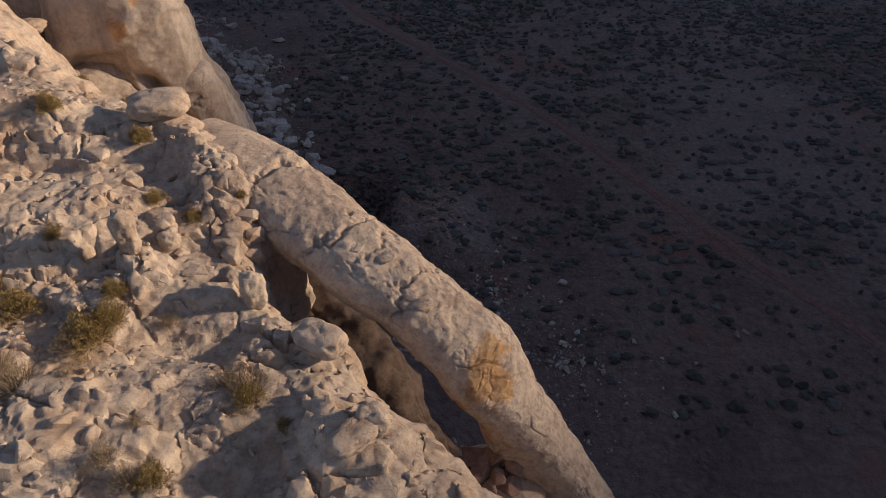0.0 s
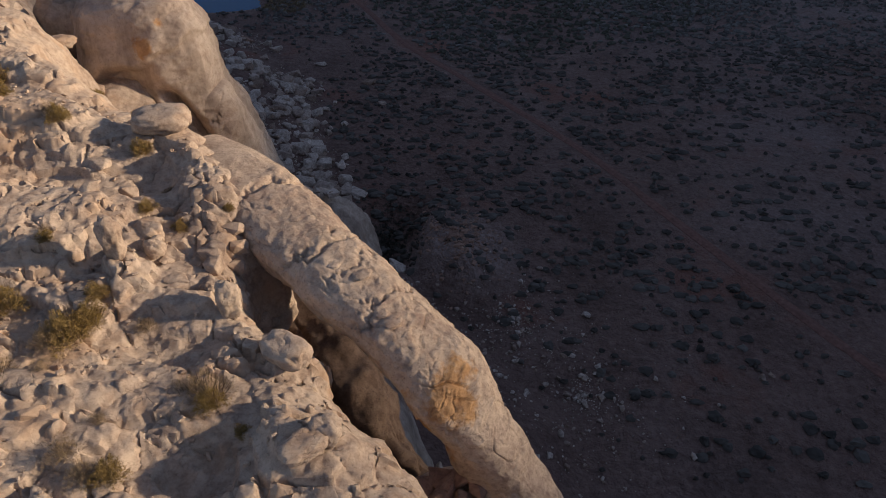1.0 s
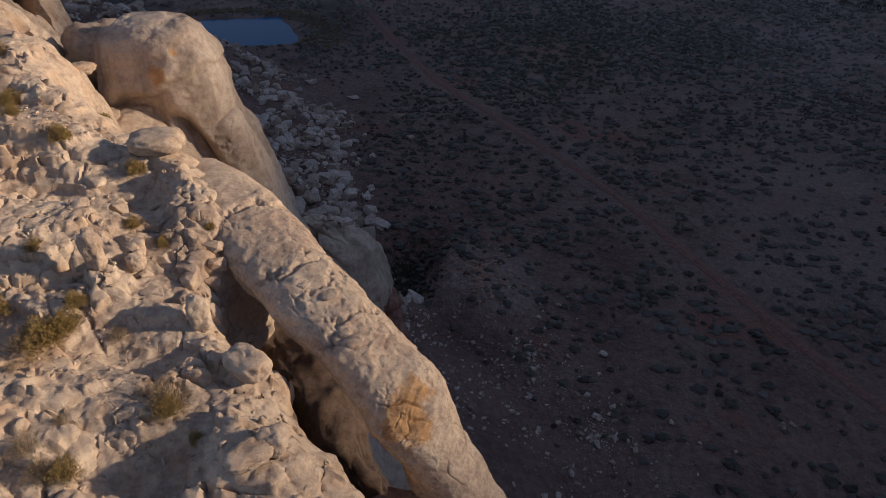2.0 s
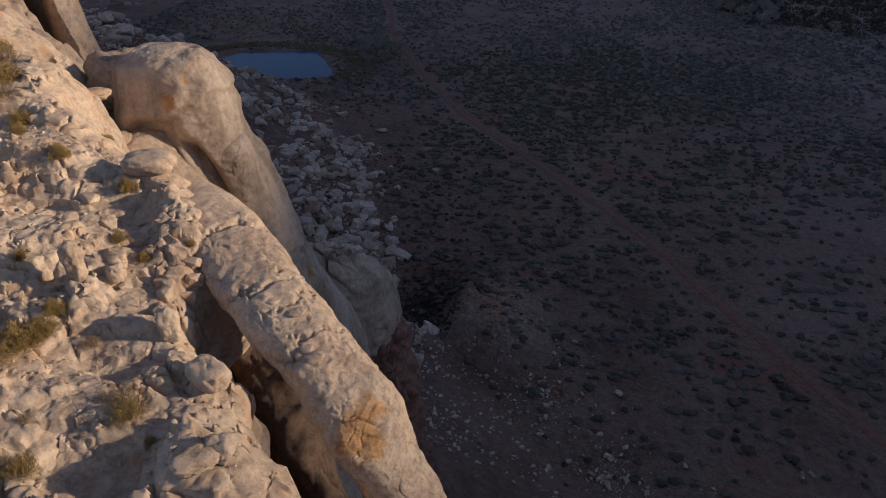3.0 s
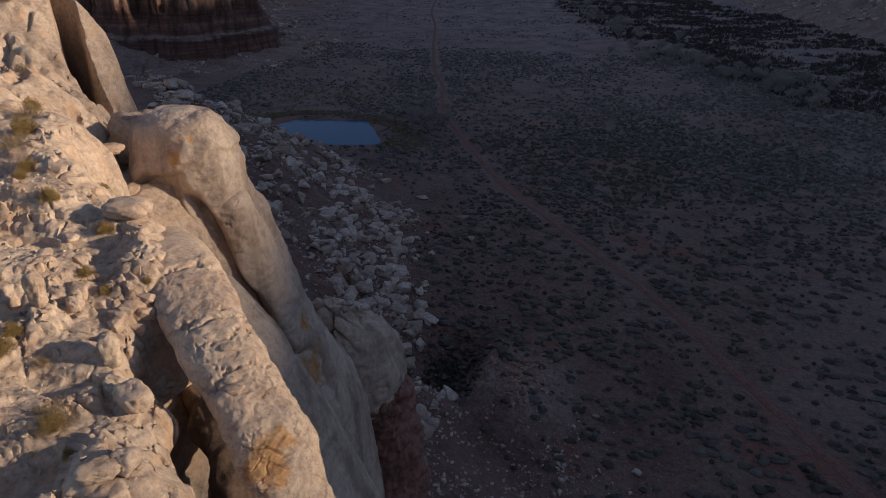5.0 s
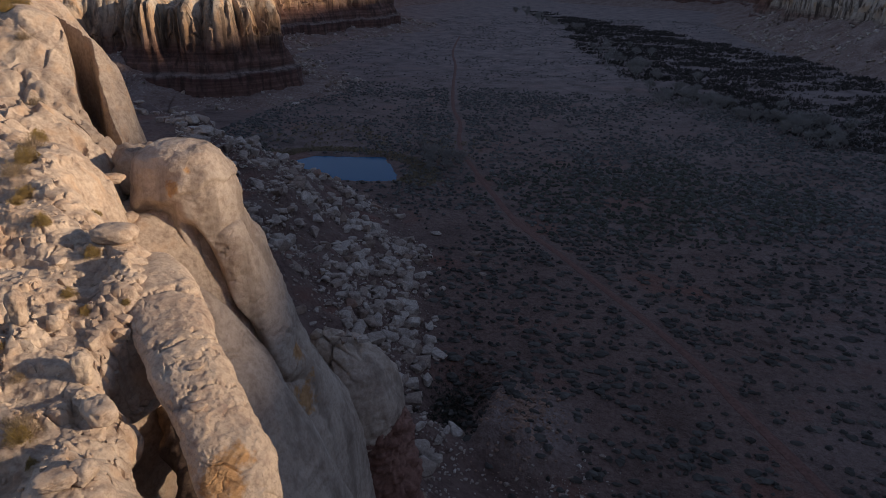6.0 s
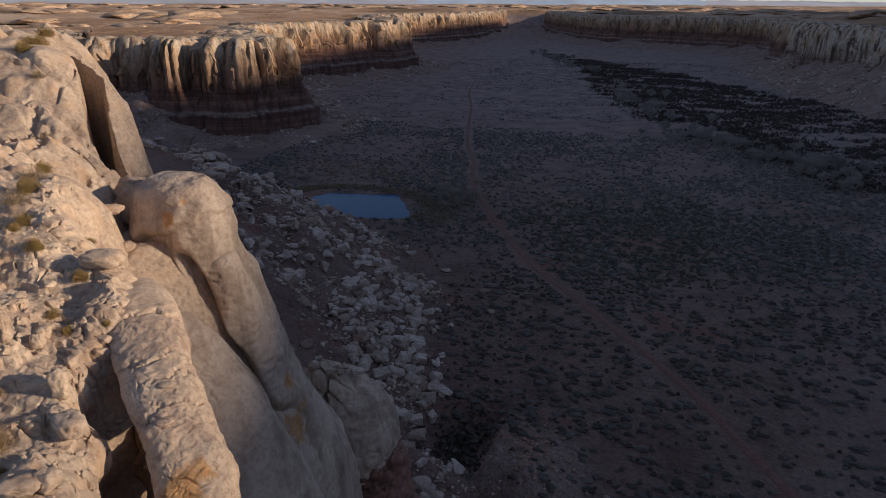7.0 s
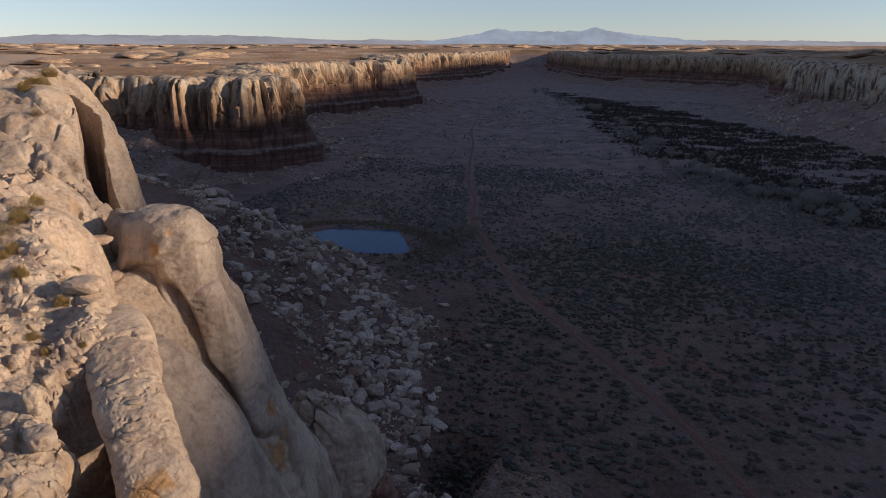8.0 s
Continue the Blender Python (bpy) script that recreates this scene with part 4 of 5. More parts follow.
# ---------------------------------------------------------------- rocks
def block_mesh(name, seed, flat=0.7):
    """An angular fallen block, about 1 m across, standing on z = 0."""
    r = random.Random(seed)
    bm = bmesh.new()
    for _ in range(16):
        v = Vector((r.uniform(-1, 1), r.uniform(-1, 1), r.uniform(-1, 1)))
        k = max(abs(v.x), abs(v.y), abs(v.z))
        v = v / k * r.uniform(0.75, 1.0)
        bm.verts.new((v.x * 0.5, v.y * r.uniform(0.36, 0.46), v.z * 0.5 * flat))
    hull = bmesh.ops.convex_hull(bm, input=bm.verts)
    bmesh.ops.delete(bm, geom=[g for g in hull["geom_interior"] if isinstance(g, bmesh.types.BMVert)], context='VERTS')
    bmesh.ops.dissolve_limit(bm, angle_limit=radians(12), verts=bm.verts, edges=bm.edges)
    bmesh.ops.bevel(bm, geom=list(bm.edges), offset=0.03, segments=1, affect='EDGES', clamp_overlap=True)
    low = min(v.co.z for v in bm.verts)
    for v in bm.verts:
        v.co.z -= low + 0.12
    me = bpy.data.meshes.new(name)
    bm.to_mesh(me)
    bm.free()
    return me


def lump_mesh(name, seed, rough=0.16, taper=0.0, subdivisions=5):
    """A weathered rounded rock, about 1 m across, standing on z = 0."""
    bm = bmesh.new()
    bmesh.ops.create_icosphere(bm, subdivisions=subdivisions, radius=0.5)
    P = np.array([v.co[:] for v in bm.verts])
    k = np.abs(P) / 0.5
    P = P / ((k ** 3.2).sum(1) ** (1 / 3.2))[:, None] * 1.0
    n = P / np.linalg.norm(P, axis=1)[:, None]
    x, y, z = (P * 1.7 + seed * 7.31).T
    disp = rough * fbm(x, y, z, 3) + 0.4 * rough * (0.4 - np.abs(fbm(x * 2.6, y * 2.6, z * 4, 2))) + 0.3 * rough * fbm(x * 6, y * 6, z * 9, 3) - 0.08 * smooth(0.05, 0, np.abs(perlin(x * 0.9, y * 0.9, z * 1.4 + 4)))
    P = P + n * disp[:, None]
    P[:, :2] *= (1 + taper * P[:, 2:3])
    P[:, 2] -= P[:, 2].min() + 0.04
    for v, p in zip(bm.verts, P):
        v.co = p
    for f in bm.faces:
        f.smooth = True
    me = bpy.data.meshes.new(name)
    bm.to_mesh(me)
    bm.free()
    return me


BLOCKS = [block_mesh("block", 100 + i, 0.55 + 0.07 * (i % 6)) for i in range(12)]
SMOOTH_CAP = lump_mesh("cap", 12, 0.07, 0.05, 4)
SMOOTH_CAP.materials.append(SANDSTONE)
LUMPS = [lump_mesh("lump", 3 + i, 0.13 + 0.02 * (i % 3), (-0.2, 0.15, 0.35)[i % 3], 4) for i in range(7)]
WARM_BLOCKS = [me.copy() for me in BLOCKS[:6]]
RED_BLOCKS = [me.copy() for me in BLOCKS[4:10]]
for meshes, material in ((BLOCKS, BLOCK_STONE), (WARM_BLOCKS, SANDSTONE), (RED_BLOCKS, REDDISH)):
    for me in meshes:
        me.materials.append(material)
for me in LUMPS:
    me.materials.append(SANDSTONE)


PIECES = [(np.array([v.co[:] for v in me.vertices]), [tuple(p.vertices) for p in me.polygons]) for me in BLOCKS]


def strew(name, xs, ys, zs, size, material, label, category, seed):
    """Many small angular blocks lying on a surface, joined."""
    q = np.random.default_rng(seed)
    verts, faces, base = [], [], 0
    for i, (x, y, z, k) in enumerate(zip(xs, ys, zs, size)):
        P, F = PIECES[i % len(PIECES)]
        m = np.array(Euler((q.uniform(-.4, .4), q.uniform(-.4, .4), q.uniform(0, 6.3))).to_matrix())
        verts.append((P * (k * 1.2, k, k * 0.8)) @ m.T + (x, y, z))
        faces += [tuple(base + w for w in f) for f in F]
        base += len(P)
    return tagged(part(name, mesh_of(name, np.concatenate(verts), faces, True), material), label, category, kind="stuff")


def loose_rock(name, mesh, x, y, z, sx, sy, sz, turn, tilt, label, category, group=""):
    ob = new(name, mesh)
    ob.matrix_world = Matrix.LocRotScale((x, y, z), Euler((radians(tilt), radians(tilt * 0.6), radians(turn))), (sx, sy, sz))
    return tagged(ob, label, category, group)


# pillars and knobs on the rim: x, y, width, depth, height, turn, shape
KNOBS = [(-2.78, 10.02, 1.10, 0.72, 0.55, -28, 9, "rounded cap rock overhanging the rim"), (-3.35, 10.62, 0.55, 0.45, 0.42, 10, 1, "small knob of sandstone on the rim"),
         (-4.25, 11.15, 0.50, 0.42, 0.85, 20, 2, "small sandstone pillar on the rim"), (-6.75, 11.75, 0.45, 0.42, 0.95, 0, 2, "small sandstone pillar with a wider top"),
         (-6.20, 12.35, 0.40, 0.36, 0.45, 30, 1, "small knob of weathered sandstone"), (-6.00, 12.25, 0.30, 0.30, 0.38, 70, 0, "small knob of weathered sandstone"),
         (-6.55, 12.85, 0.75, 0.45, 0.45, -30, 1, "weathered block of pale sandstone"), (-7.55, 14.25, 0.50, 0.42, 0.45, 15, 3, "pale angular block of sandstone"),
         (-8.05, 13.55, 0.55, 0.45, 0.35, -10, 4, "pitted block of pale sandstone"), (-7.40, 16.5, 1.5, 1.1, 0.62, 15, 8, "big rounded boss of pale sandstone on the rim"),
         
         (-1.62, 8.15, 0.50, 0.55, 0.48, 0, 5, "upright block of sandstone on the outcrop"), (-1.95, 7.75, 0.75, 0.55, 0.38, 40, 5, "cracked hump of sandstone"),
         (-5.10, 12.55, 0.60, 0.50, 0.40, 0, 0, "weathered block of pale sandstone"), (-5.6, 11.7, 0.55, 0.4, 0.3, 25, 6, "weathered block of pale sandstone"),
         (-4.85, 11.75, 0.4, 0.4, 0.45, 60, 1, "small knob of weathered sandstone"), (-9.6, 14.3, 0.8, 0.5, 0.35, 5, 4, "pitted block of pale sandstone"),
         (-8.75, 15.2, 0.8, 0.55, 0.3, -20, 6, "flat slab of cracked sandstone"), (-6.9, 8.0, 0.55, 0.4, 0.25, 30, 3, "flat slab of cracked sandstone"),
         (-7.3, 7.4, 0.5, 0.4, 0.25, 80, 4, "flat slab of cracked sandstone"), (-5.85, 8.75, 0.45, 0.3, 0.22, 20, 0, "loose block of pale sandstone")]
KNOBS += [(-16.3, 28.6, 2.6, 2.0, 2.6, 20, 1, "rounded boulder on the bench beside the tower"), (-14.9, 24.9, 1.0, 0.7, 0.5, 40, 5, "low slab of reddish sandstone on the bench"), (-14.0, 24.6, 0.8, 0.6, 0.45, 70, 1, "low hump of sandstone on the bench")]
for x, y, w, dd, h, turn, shape, text in KNOBS:
    loose_rock("small_boulder", SMOOTH_CAP if shape in (8, 9) else LUMPS[shape] if shape in (1, 2, 5) else WARM_BLOCKS[shape % 6], x, y, rim_at(x, y) + (0.12 if shape == 9 else -0.5 * h if shape == 8 else -0.10), w, dd, h * (1 if shape in (1, 2, 5, 8, 9) else 1.5), turn, 0, text, "rock", "weathered small boulders on the rim")

r = random.Random(5)
# dark blocks choking the head of the gully and the sill under the arch
for i in range(16):
    x, y = -4.5 + r.uniform(-0.55, 0.6), 13.1 + r.uniform(-0.8, 0.8)
    k = r.uniform(0.25, 0.6)
    loose_rock("gully_block", WARM_BLOCKS[i % 6], x, y, rim_at(x, y) - 0.03, k, k, k * 0.9, r.uniform(0, 360), r.uniform(-20, 20), "grey angular block jammed in the shaded gully", "rock", "blocks in the gully")
for i in range(18):
    a, q = i * 2.4, 0.75 * math.sqrt((i % 9 + 0.3) / 9)
    x, y = 0.68 + q * math.cos(a), 9.5 + 0.7 * q * math.sin(a)
    k = r.uniform(0.42, 0.7)
    loose_rock("sill_block", RED_BLOCKS[i % 6], x, y, 43.95 + (0.0 if i < 9 else 0.42) - 0.25 * q, k * r.uniform(0.9, 1.25), k, k, r.uniform(0, 360), r.uniform(-25, 25), "reddish angular block wedged under the arch", "rock", "blocks under the arch")
# stones strewn on the mesa top
px, py = np.array([r.uniform(-12, 1) for _ in range(1700)]), np.array([r.uniform(5.5, 18) for _ in range(1700)])
ok = (ring_distance(px, py, RIM) > 0.4) & (fbm(px / 1.8, py / 1.8, 2.2, 2) > -0.1)
pz = rim_height(px, py)
strew("loose_stones", px[ok], py[ok], pz[ok], np.array([0.035 + 0.13 * r.random() ** 2.5 for _ in range(int(ok.sum()))]), SANDSTONE, "small pale stones strewn over the mesa top", "stones", 71)

# ---------------------------------------------------------------- talus below the cliff
BIG_TALUS = [(-32.1, 110.4, 3.2), (-29.6, 115.9, 3.0), (-34.3, 109.0, 2.8), (-30.4, 110.8, 3.4), (-37.1, 101.4, 3.0), (-75, 153, 4.2), (-69, 150, 4.0), (-66, 154, 3.6), (-64, 147, 3.2), (-27.5, 97, 3.0), (-24, 95, 2.6), (-20, 93, 2.4),
             (-33, 118, 2.8), (-39, 113, 2.6), (-19.5, 86, 3.0), (-17.5, 82.5, 2.6), (-21, 84, 2.5), (-18.5, 78, 2.2), (-22, 90, 2.2), (-35, 105, 2.6), (-43, 117, 3.0), (-47, 125, 3.2), (14.7, 62.8, 1.1), (33.1, 53, 1.0), (34.2, 53.6, 0.8)]
for _ in range(90):
    BIG_TALUS.append((-35 + r.gauss(0, 6), 109 + r.gauss(0, 11), 1.2 + 2.2 * r.random() ** 2))
for _ in range(40):
    t = r.random()
    BIG_TALUS.append((-22 - 45 * t + r.gauss(0, 5), 88 + 62 * t + r.gauss(0, 5), 1.2 + 1.8 * r.random() ** 2))
for i, (x, y, k) in enumerate(BIG_TALUS):
    z = float(land(np.array([[x]]), np.array([[y]]))[0, 0])
    loose_rock("boulder", BLOCKS[i % 12], x, y, z - 0.1 * k, k * 1.15, k, k * 0.85, r.uniform(0, 360), r.uniform(-15, 15), "big pale sandstone block fallen from the cliff", "boulder", "fallen blocks on the talus")
tx, ty, tk = [], [], []
pts = np.array([(r.uniform(-115, 14), r.uniform(45, 185), r.random()) for _ in range(70000)])
toe = edge_distance(pts[:, 0], pts[:, 1], TALUS_TOE)
back = ring_distance(pts[:, 0], pts[:, 1], CANYON)
patch = fbm(pts[:, 0] / 16, pts[:, 1] / 16, 3.9, 3)
ok = (toe > -3.5) & (toe < 46) & (back > 3) & (pts[:, 2] < np.clip(0.46 + 1.6 * patch, 0.08, 1) * smooth(-4, 3, toe)) & (pond_shape(pts[:, 0], pts[:, 1]) > 1.25)
pts = pts[ok]
size = 0.19 * np.array([r.paretovariate(1.5) for _ in range(len(pts))])
size = np.clip(size, 0.15, np.where((pts[:, 1] < 74) & (pts[:, 0] > -9), 0.55, 3.0))
pz = land(pts[:, 0], pts[:, 1])
order = np.argsort(-size)
for i in order[:150]:
    k = size[i]
    loose_rock("boulder", RED_BLOCKS[i % 6] if r.random() < 0.15 else BLOCKS[i % 12], pts[i, 0], pts[i, 1], pz[i] - 0.08 * k, k * r.uniform(0.9, 1.4), k, k * r.uniform(0.6, 1.0), r.uniform(0, 360), r.uniform(-25, 25), "grey sandstone block on the talus slope", "boulder", "fallen blocks on the talus")
rest = order[150:]
strew("talus_rubble", pts[rest, 0], pts[rest, 1], pz[rest] - 0.03, size[rest], BLOCK_STONE, "grey rubble of broken sandstone on the talus slope", "rubble", 72)


# ---------------------------------------------------------------- plants
def blades(centres, radius, height, count, width, seed, droop=0.0, spread=1.0):
    """Clumps of thin pointed leaves or twigs: verts and faces for many clumps at once."""
    g = np.random.default_rng(seed)
    n = len(centres)
    c = np.repeat(np.asarray(centres, float), count, axis=0)
    R, H = np.repeat(np.broadcast_to(radius, n), count), np.repeat(np.broadcast_to(height, n), count)
    a = g.uniform(0, 2 * np.pi, n * count)
    t = np.sqrt(g.uniform(0, 1, n * count)) * spread
    up = np.sqrt(np.clip(1 - (t / max(spread, 1.0)) ** 2, 0.05, 1)) * g.uniform(0.55, 1.05, n * count)
    way = np.stack([np.cos(a) * t * R, np.sin(a) * t * R, up * H - droop * t * H], -1)
    root = c + np.stack([np.cos(a) * t * R * 0.25, np.sin(a) * t * R * 0.25, 0 * a], -1) + way * g.uniform(0.0, 0.45, n * count)[:, None]
    tip = c + way * g.uniform(0.8, 1.1, n * count)[:, None]
    b = g.uniform(0, 2 * np.pi, n * count)
    w = np.stack([np.cos(b), np.sin(b), g.uniform(-0.5, 0.5, n * count)], -1) * (np.repeat(np.broadcast_to(width, n), count))[:, None]
    mid = (root + tip) / 2
    V = np.stack([root, mid + w, tip, mid - w], 1).reshape(-1, 3)
    F = np.arange(len(V)).reshape(-1, 4)
    return V, F


def shrub_meshes(seed, leafy):
    """Stems and foliage of a desert shrub 1 m across, on z = 0."""
    g = np.random.default_rng(seed)
    centres = np.stack([g.normal(0, 0.05, 7), g.normal(0, 0.05, 7), np.zeros(7)], -1)
    V, F = blades(centres, 0.46, 0.62, 26, 0.005, seed + 1)
    stems = mesh_of("stem", V, F, True)
    stems.materials.append(TWIG)
    n = 820 if leafy else 420
    a, t = g.uniform(0, 2 * np.pi, n), g.uniform(0, 1, n) ** 0.45
    lobes = 0.36 + 0.09 * np.sin(3 * a + seed) + 0.06 * np.sin(5 * a + 2 * seed)
    tilt = np.arccos(g.uniform(0.02, 1, n))
    top = 0.50 + 0.10 * np.sin(2 * a + seed)
    centres = np.stack([np.cos(a) * t * lobes * np.sin(tilt), np.sin(a) * t * lobes * np.sin(tilt), 0.05 + t * top * np.cos(tilt)], -1)
    k = 7 if leafy else 5
    centre = np.repeat(centres, k, axis=0)
    way = g.normal(0, 1, (n * k, 3)) + np.array([0, 0, 0.7]) + 2.0 * centre
    way *= (g.uniform(0.035, 0.085, n * k) / np.linalg.norm(way, axis=1))[:, None]
    wide = np.cross(way, g.normal(0, 1, (n * k, 3)))
    wide *= ((0.0042 if leafy else 0.003) / np.linalg.norm(wide, axis=1))[:, None]
    V = np.stack([centre, centre + way * 0.5 + wide, centre + way, centre + way * 0.5 - wide], 1).reshape(-1, 3)
    F = np.arange(len(V)).reshape(-1, 4)
    leaves = mesh_of("foliage", V, F, True)
    leaves.materials.append(RABBITBRUSH if leafy else BRUSH_GREY)
    return stems, leaves


SHRUBS = {kind: [shrub_meshes(40 + 10 * i + (5 if kind == "dry" else 0), kind == "green") for i in range(3)] for kind in ("green", "dry")}


def shrub(x, y, z, width, height, kind, i, label, group):
    ob = new("shrub")
    stems, leaves = SHRUBS[kind][i % 3]
    part("stem", stems, TWIG, ob)
    part("foliage", leaves, TWIG, ob)
    ob.matrix_world = Matrix.LocRotScale((x, y, z), Euler((0, 0, i * 1.7)), (width, width, height))
    return tagged(ob, label, "shrub", group)


RIM_SHRUBS = [(-9.75, 15.9, 0.75, "green"), (-10.0, 16.1, 0.7, "dry"), (-7.75, 15.75, 0.75, "green"), (-6.85, 13.6, 0.55, "green"), (-5.95, 13.25, 0.50, "green"), (-4.95, 13.85, 0.35, "green"), (-8.3, 11.9, 0.45, "green"),
              (-8.8, 10.6, 1.00, "green"), (-9.5, 10.9, 0.9, "green"), (-6.95, 10.9, 0.65, "green"), (-7.15, 9.9, 1.15, "green"), (-6.9, 10.3, 0.9, "green"), (-7.4, 9.6, 0.8, "dry"), (-4.1, 8.95, 1.05, "dry"), (-3.95, 8.7, 0.75, "green"), (-4.5, 9.0, 0.8, "dry"),
              (-3.25, 8.3, 0.42, "green"), (-8.0, 8.7, 1.0, "dry"), (-8.4, 8.9, 0.9, "dry"), (-6.1, 7.4, 0.75, "dry"), (-5.3, 7.2, 0.75, "green"), (-5.7, 7.1, 0.7, "dry"), (-6.7, 14.5, 0.38, "dry"), (-6.75, 14.8, 0.35, "dry"), (-7.1, 8.9, 0.45, "dry"), (-5.8, 8.1, 0.40, "dry"),
              (-5.9, 10.55, 0.6, "dry"), (-8.4, 12.1, 0.4, "dry"), (-11.6, 16.7, 0.6, "green"), (-12.6, 18.0, 0.9, "green"), (-13.6, 18.6, 1.2, "dry"), (-14.4, 20.0, 1.2, "green"), (-10.5, 19.0, 0.6, "green"), (-15.6, 21.5, 1.3, "dry"), (-17.5, 23.6, 1.1, "green"), (-8.9, 18.0, 0.5, "green"),
              (-24, 30, 1.3, "dry"), (-27, 33, 1.2, "dry"), (-30, 35, 1.4, "green"), (-33, 39, 1.6, "green"), (-35, 40, 1.2, "green"), (-31, 33, 1.4, "dry"), (-38, 44, 1.8, "green"), (-28, 29, 1.5, "dry"), (-41, 45, 1.6, "green"), (-25, 26, 1.2, "dry"), (-44, 50, 1.8, "green"), (-36, 36, 1.4, "dry")]
for i, (x, y, w, kind) in enumerate(RIM_SHRUBS):
    text = "low yellow-green rabbitbrush growing from cracked sandstone" if kind == "green" else "dry grey-brown twiggy shrub on the sandstone"
    shrub(x, y, rim_at(x, y) - 0.04, w * 1.15, w, kind, i, text, "shrubs on the mesa top")
shrub(-2.76, 12.74, 48.45, 0.35, 0.3, "dry", 3, "tiny dry shrub rooted in the arch", "shrubs on the mesa top")


def scattered(name, xs, ys, radius, height, count, width, material, seed, label, category):
    pz = land(xs, ys)
    V, F = blades(np.stack([xs, ys, pz - 0.05], -1), radius, height, count, width, seed)
    ob = part(name, mesh_of(name, V, F, True), material)
    return tagged(ob, label, category, kind="stuff")


def bush_template():
    """The upper part of a coarse ball, as verts and triangles."""
    bm = bmesh.new()
    bmesh.ops.create_icosphere(bm, subdivisions=2, radius=1.0)
    bmesh.ops.delete(bm, geom=[v for v in bm.verts if v.co.z < -0.35], context='VERTS')
    bm.verts.ensure_lookup_table()
    V = np.array([v.co[:] for v in bm.verts])
    F = np.array([[v.index for v in f.verts] for f in bm.faces])
    bm.free()
    return V, F


BUSH_V, BUSH_F = bush_template()


def bushes(name, xs, ys, radius, height, material, seed, label, category):
    """Many low ragged bushes, one lumpy crown each."""
    q = np.random.default_rng(seed)
    n, k = len(xs), len(BUSH_V)
    ragged = 1 + q.normal(0, 0.13, (n, k)) + 0.12 * np.sin(3 * np.arctan2(BUSH_V[:, 1], BUSH_V[:, 0])[None] + q.uniform(0, 6.3, (n, 1)))
    size = np.stack([radius * q.uniform(0.8, 1.5, n), radius * q.uniform(0.7, 1.1, n), height], -1)
    P = BUSH_V[None] * ragged[..., None] * size[:, None]
    P = P + np.stack([xs, ys, land(xs, ys) + 0.12 * height], -1)[:, None]
    F = (BUSH_F[None] + (np.arange(n) * k)[:, None, None]).reshape(-1, 3)
    return tagged(part(name, mesh_of(name, P.reshape(-1, 3), F, True), material), label, category, kind="stuff")


def on_floor(n, x0, x1, y0, y1, seed, keep):
    g = np.random.default_rng(seed)
    x, y = g.uniform(x0, x1, n), g.uniform(y0, y1, n)
    ok = (ring_distance(x, y, CANYON) > 26) & (edge_distance(x, y, TALUS_TOE) < 0) & (pond_shape(x, y) > 1.15) & (edge_distance_abs(x, y, ROAD) > 2.2)
    x, y = x[ok], y[ok]
    ok = g.random(len(x)) < keep(x, y)
    return x[ok], y[ok]


def edge_distance_abs(x, y, line):
    return np.abs(edge_distance(x, y, line))


ROAD = [(62, 28), (48.8, 50.6), (41, 63.5), (33.3, 77.4), (27, 88.5), (20.8, 100), (10, 116), (-4, 135), (-17, 153.5), (-29, 176), (-39, 196), (-46, 211), (-52, 230), (-57, 250), (-68, 280), (-82, 330), (-100, 400), (-119, 463), (-140, 560)]
GROVE = [(-42, 527), (-12, 430), (22, 345), (60, 275), (90, 228), (150, 190), (200, 300), (150, 385), (95, 500), (45, 600), (-10, 690), (-60, 760), (-110, 840), (-130, 830), (-85, 740), (-60, 640)]


def sage_density(x, y):
    n1 = fbm(x / 40, y / 40, 6.1, 4)
    belt = np.exp(-((y - 195 - 0.35 * x) / 45) ** 2)
    return np.clip(np.where(y < 150, 0.46, 0.32) + 0.65 * n1 + 0.15 * belt + 0.12 * smooth(0, 60, x), 0.03, 1) * np.where(y > 68, 1, 0.6) * smooth(0, 12, -edge_distance(x, y, TALUS_TOE) + 4)


g = np.random.default_rng(3)
sx, sy = on_floor(52000, -140, 120, 40, 330, 11, sage_density)
near = sy < 150
bushes("sagebrush", sx[near], sy[near], 0.24 + 0.60 * g.random(near.sum()) ** 1.7, g.uniform(0.22, 0.50, near.sum()), SAGE, 12, "grey-green sagebrush dotting the valley floor", "sagebrush")
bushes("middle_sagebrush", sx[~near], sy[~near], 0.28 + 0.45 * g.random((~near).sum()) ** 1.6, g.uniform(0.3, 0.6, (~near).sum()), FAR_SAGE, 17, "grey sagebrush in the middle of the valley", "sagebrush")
sx, sy = g.uniform(-60, 85, 7000), g.uniform(125, 240, 7000)
ok = (((sx - 14) / 42) ** 2 + ((sy - 180 - 0.1 * sx) / 30) ** 2 + 0.6 * fbm(sx / 18, sy / 18, 4.6, 3) < 1.5 * g.random(7000) ** 0.8) & (edge_distance_abs(sx, sy, ROAD) > 1.6)
bushes("greasewood", sx[ok], sy[ok], g.uniform(0.3, 0.7, ok.sum()), g.uniform(0.35, 0.7, ok.sum()), GREASEWOOD, 18, "dense dark green greasewood belt in the valley", "shrubs")
sx, sy = on_floor(13000, -200, 130, 330, 760, 13, lambda x, y: np.clip(0.25 + 0.9 * fbm(x / 50, y / 40, 6.1, 4), 0, 1))
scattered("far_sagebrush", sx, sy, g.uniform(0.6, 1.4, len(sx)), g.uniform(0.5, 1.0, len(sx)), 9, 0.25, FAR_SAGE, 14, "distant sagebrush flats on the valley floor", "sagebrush")
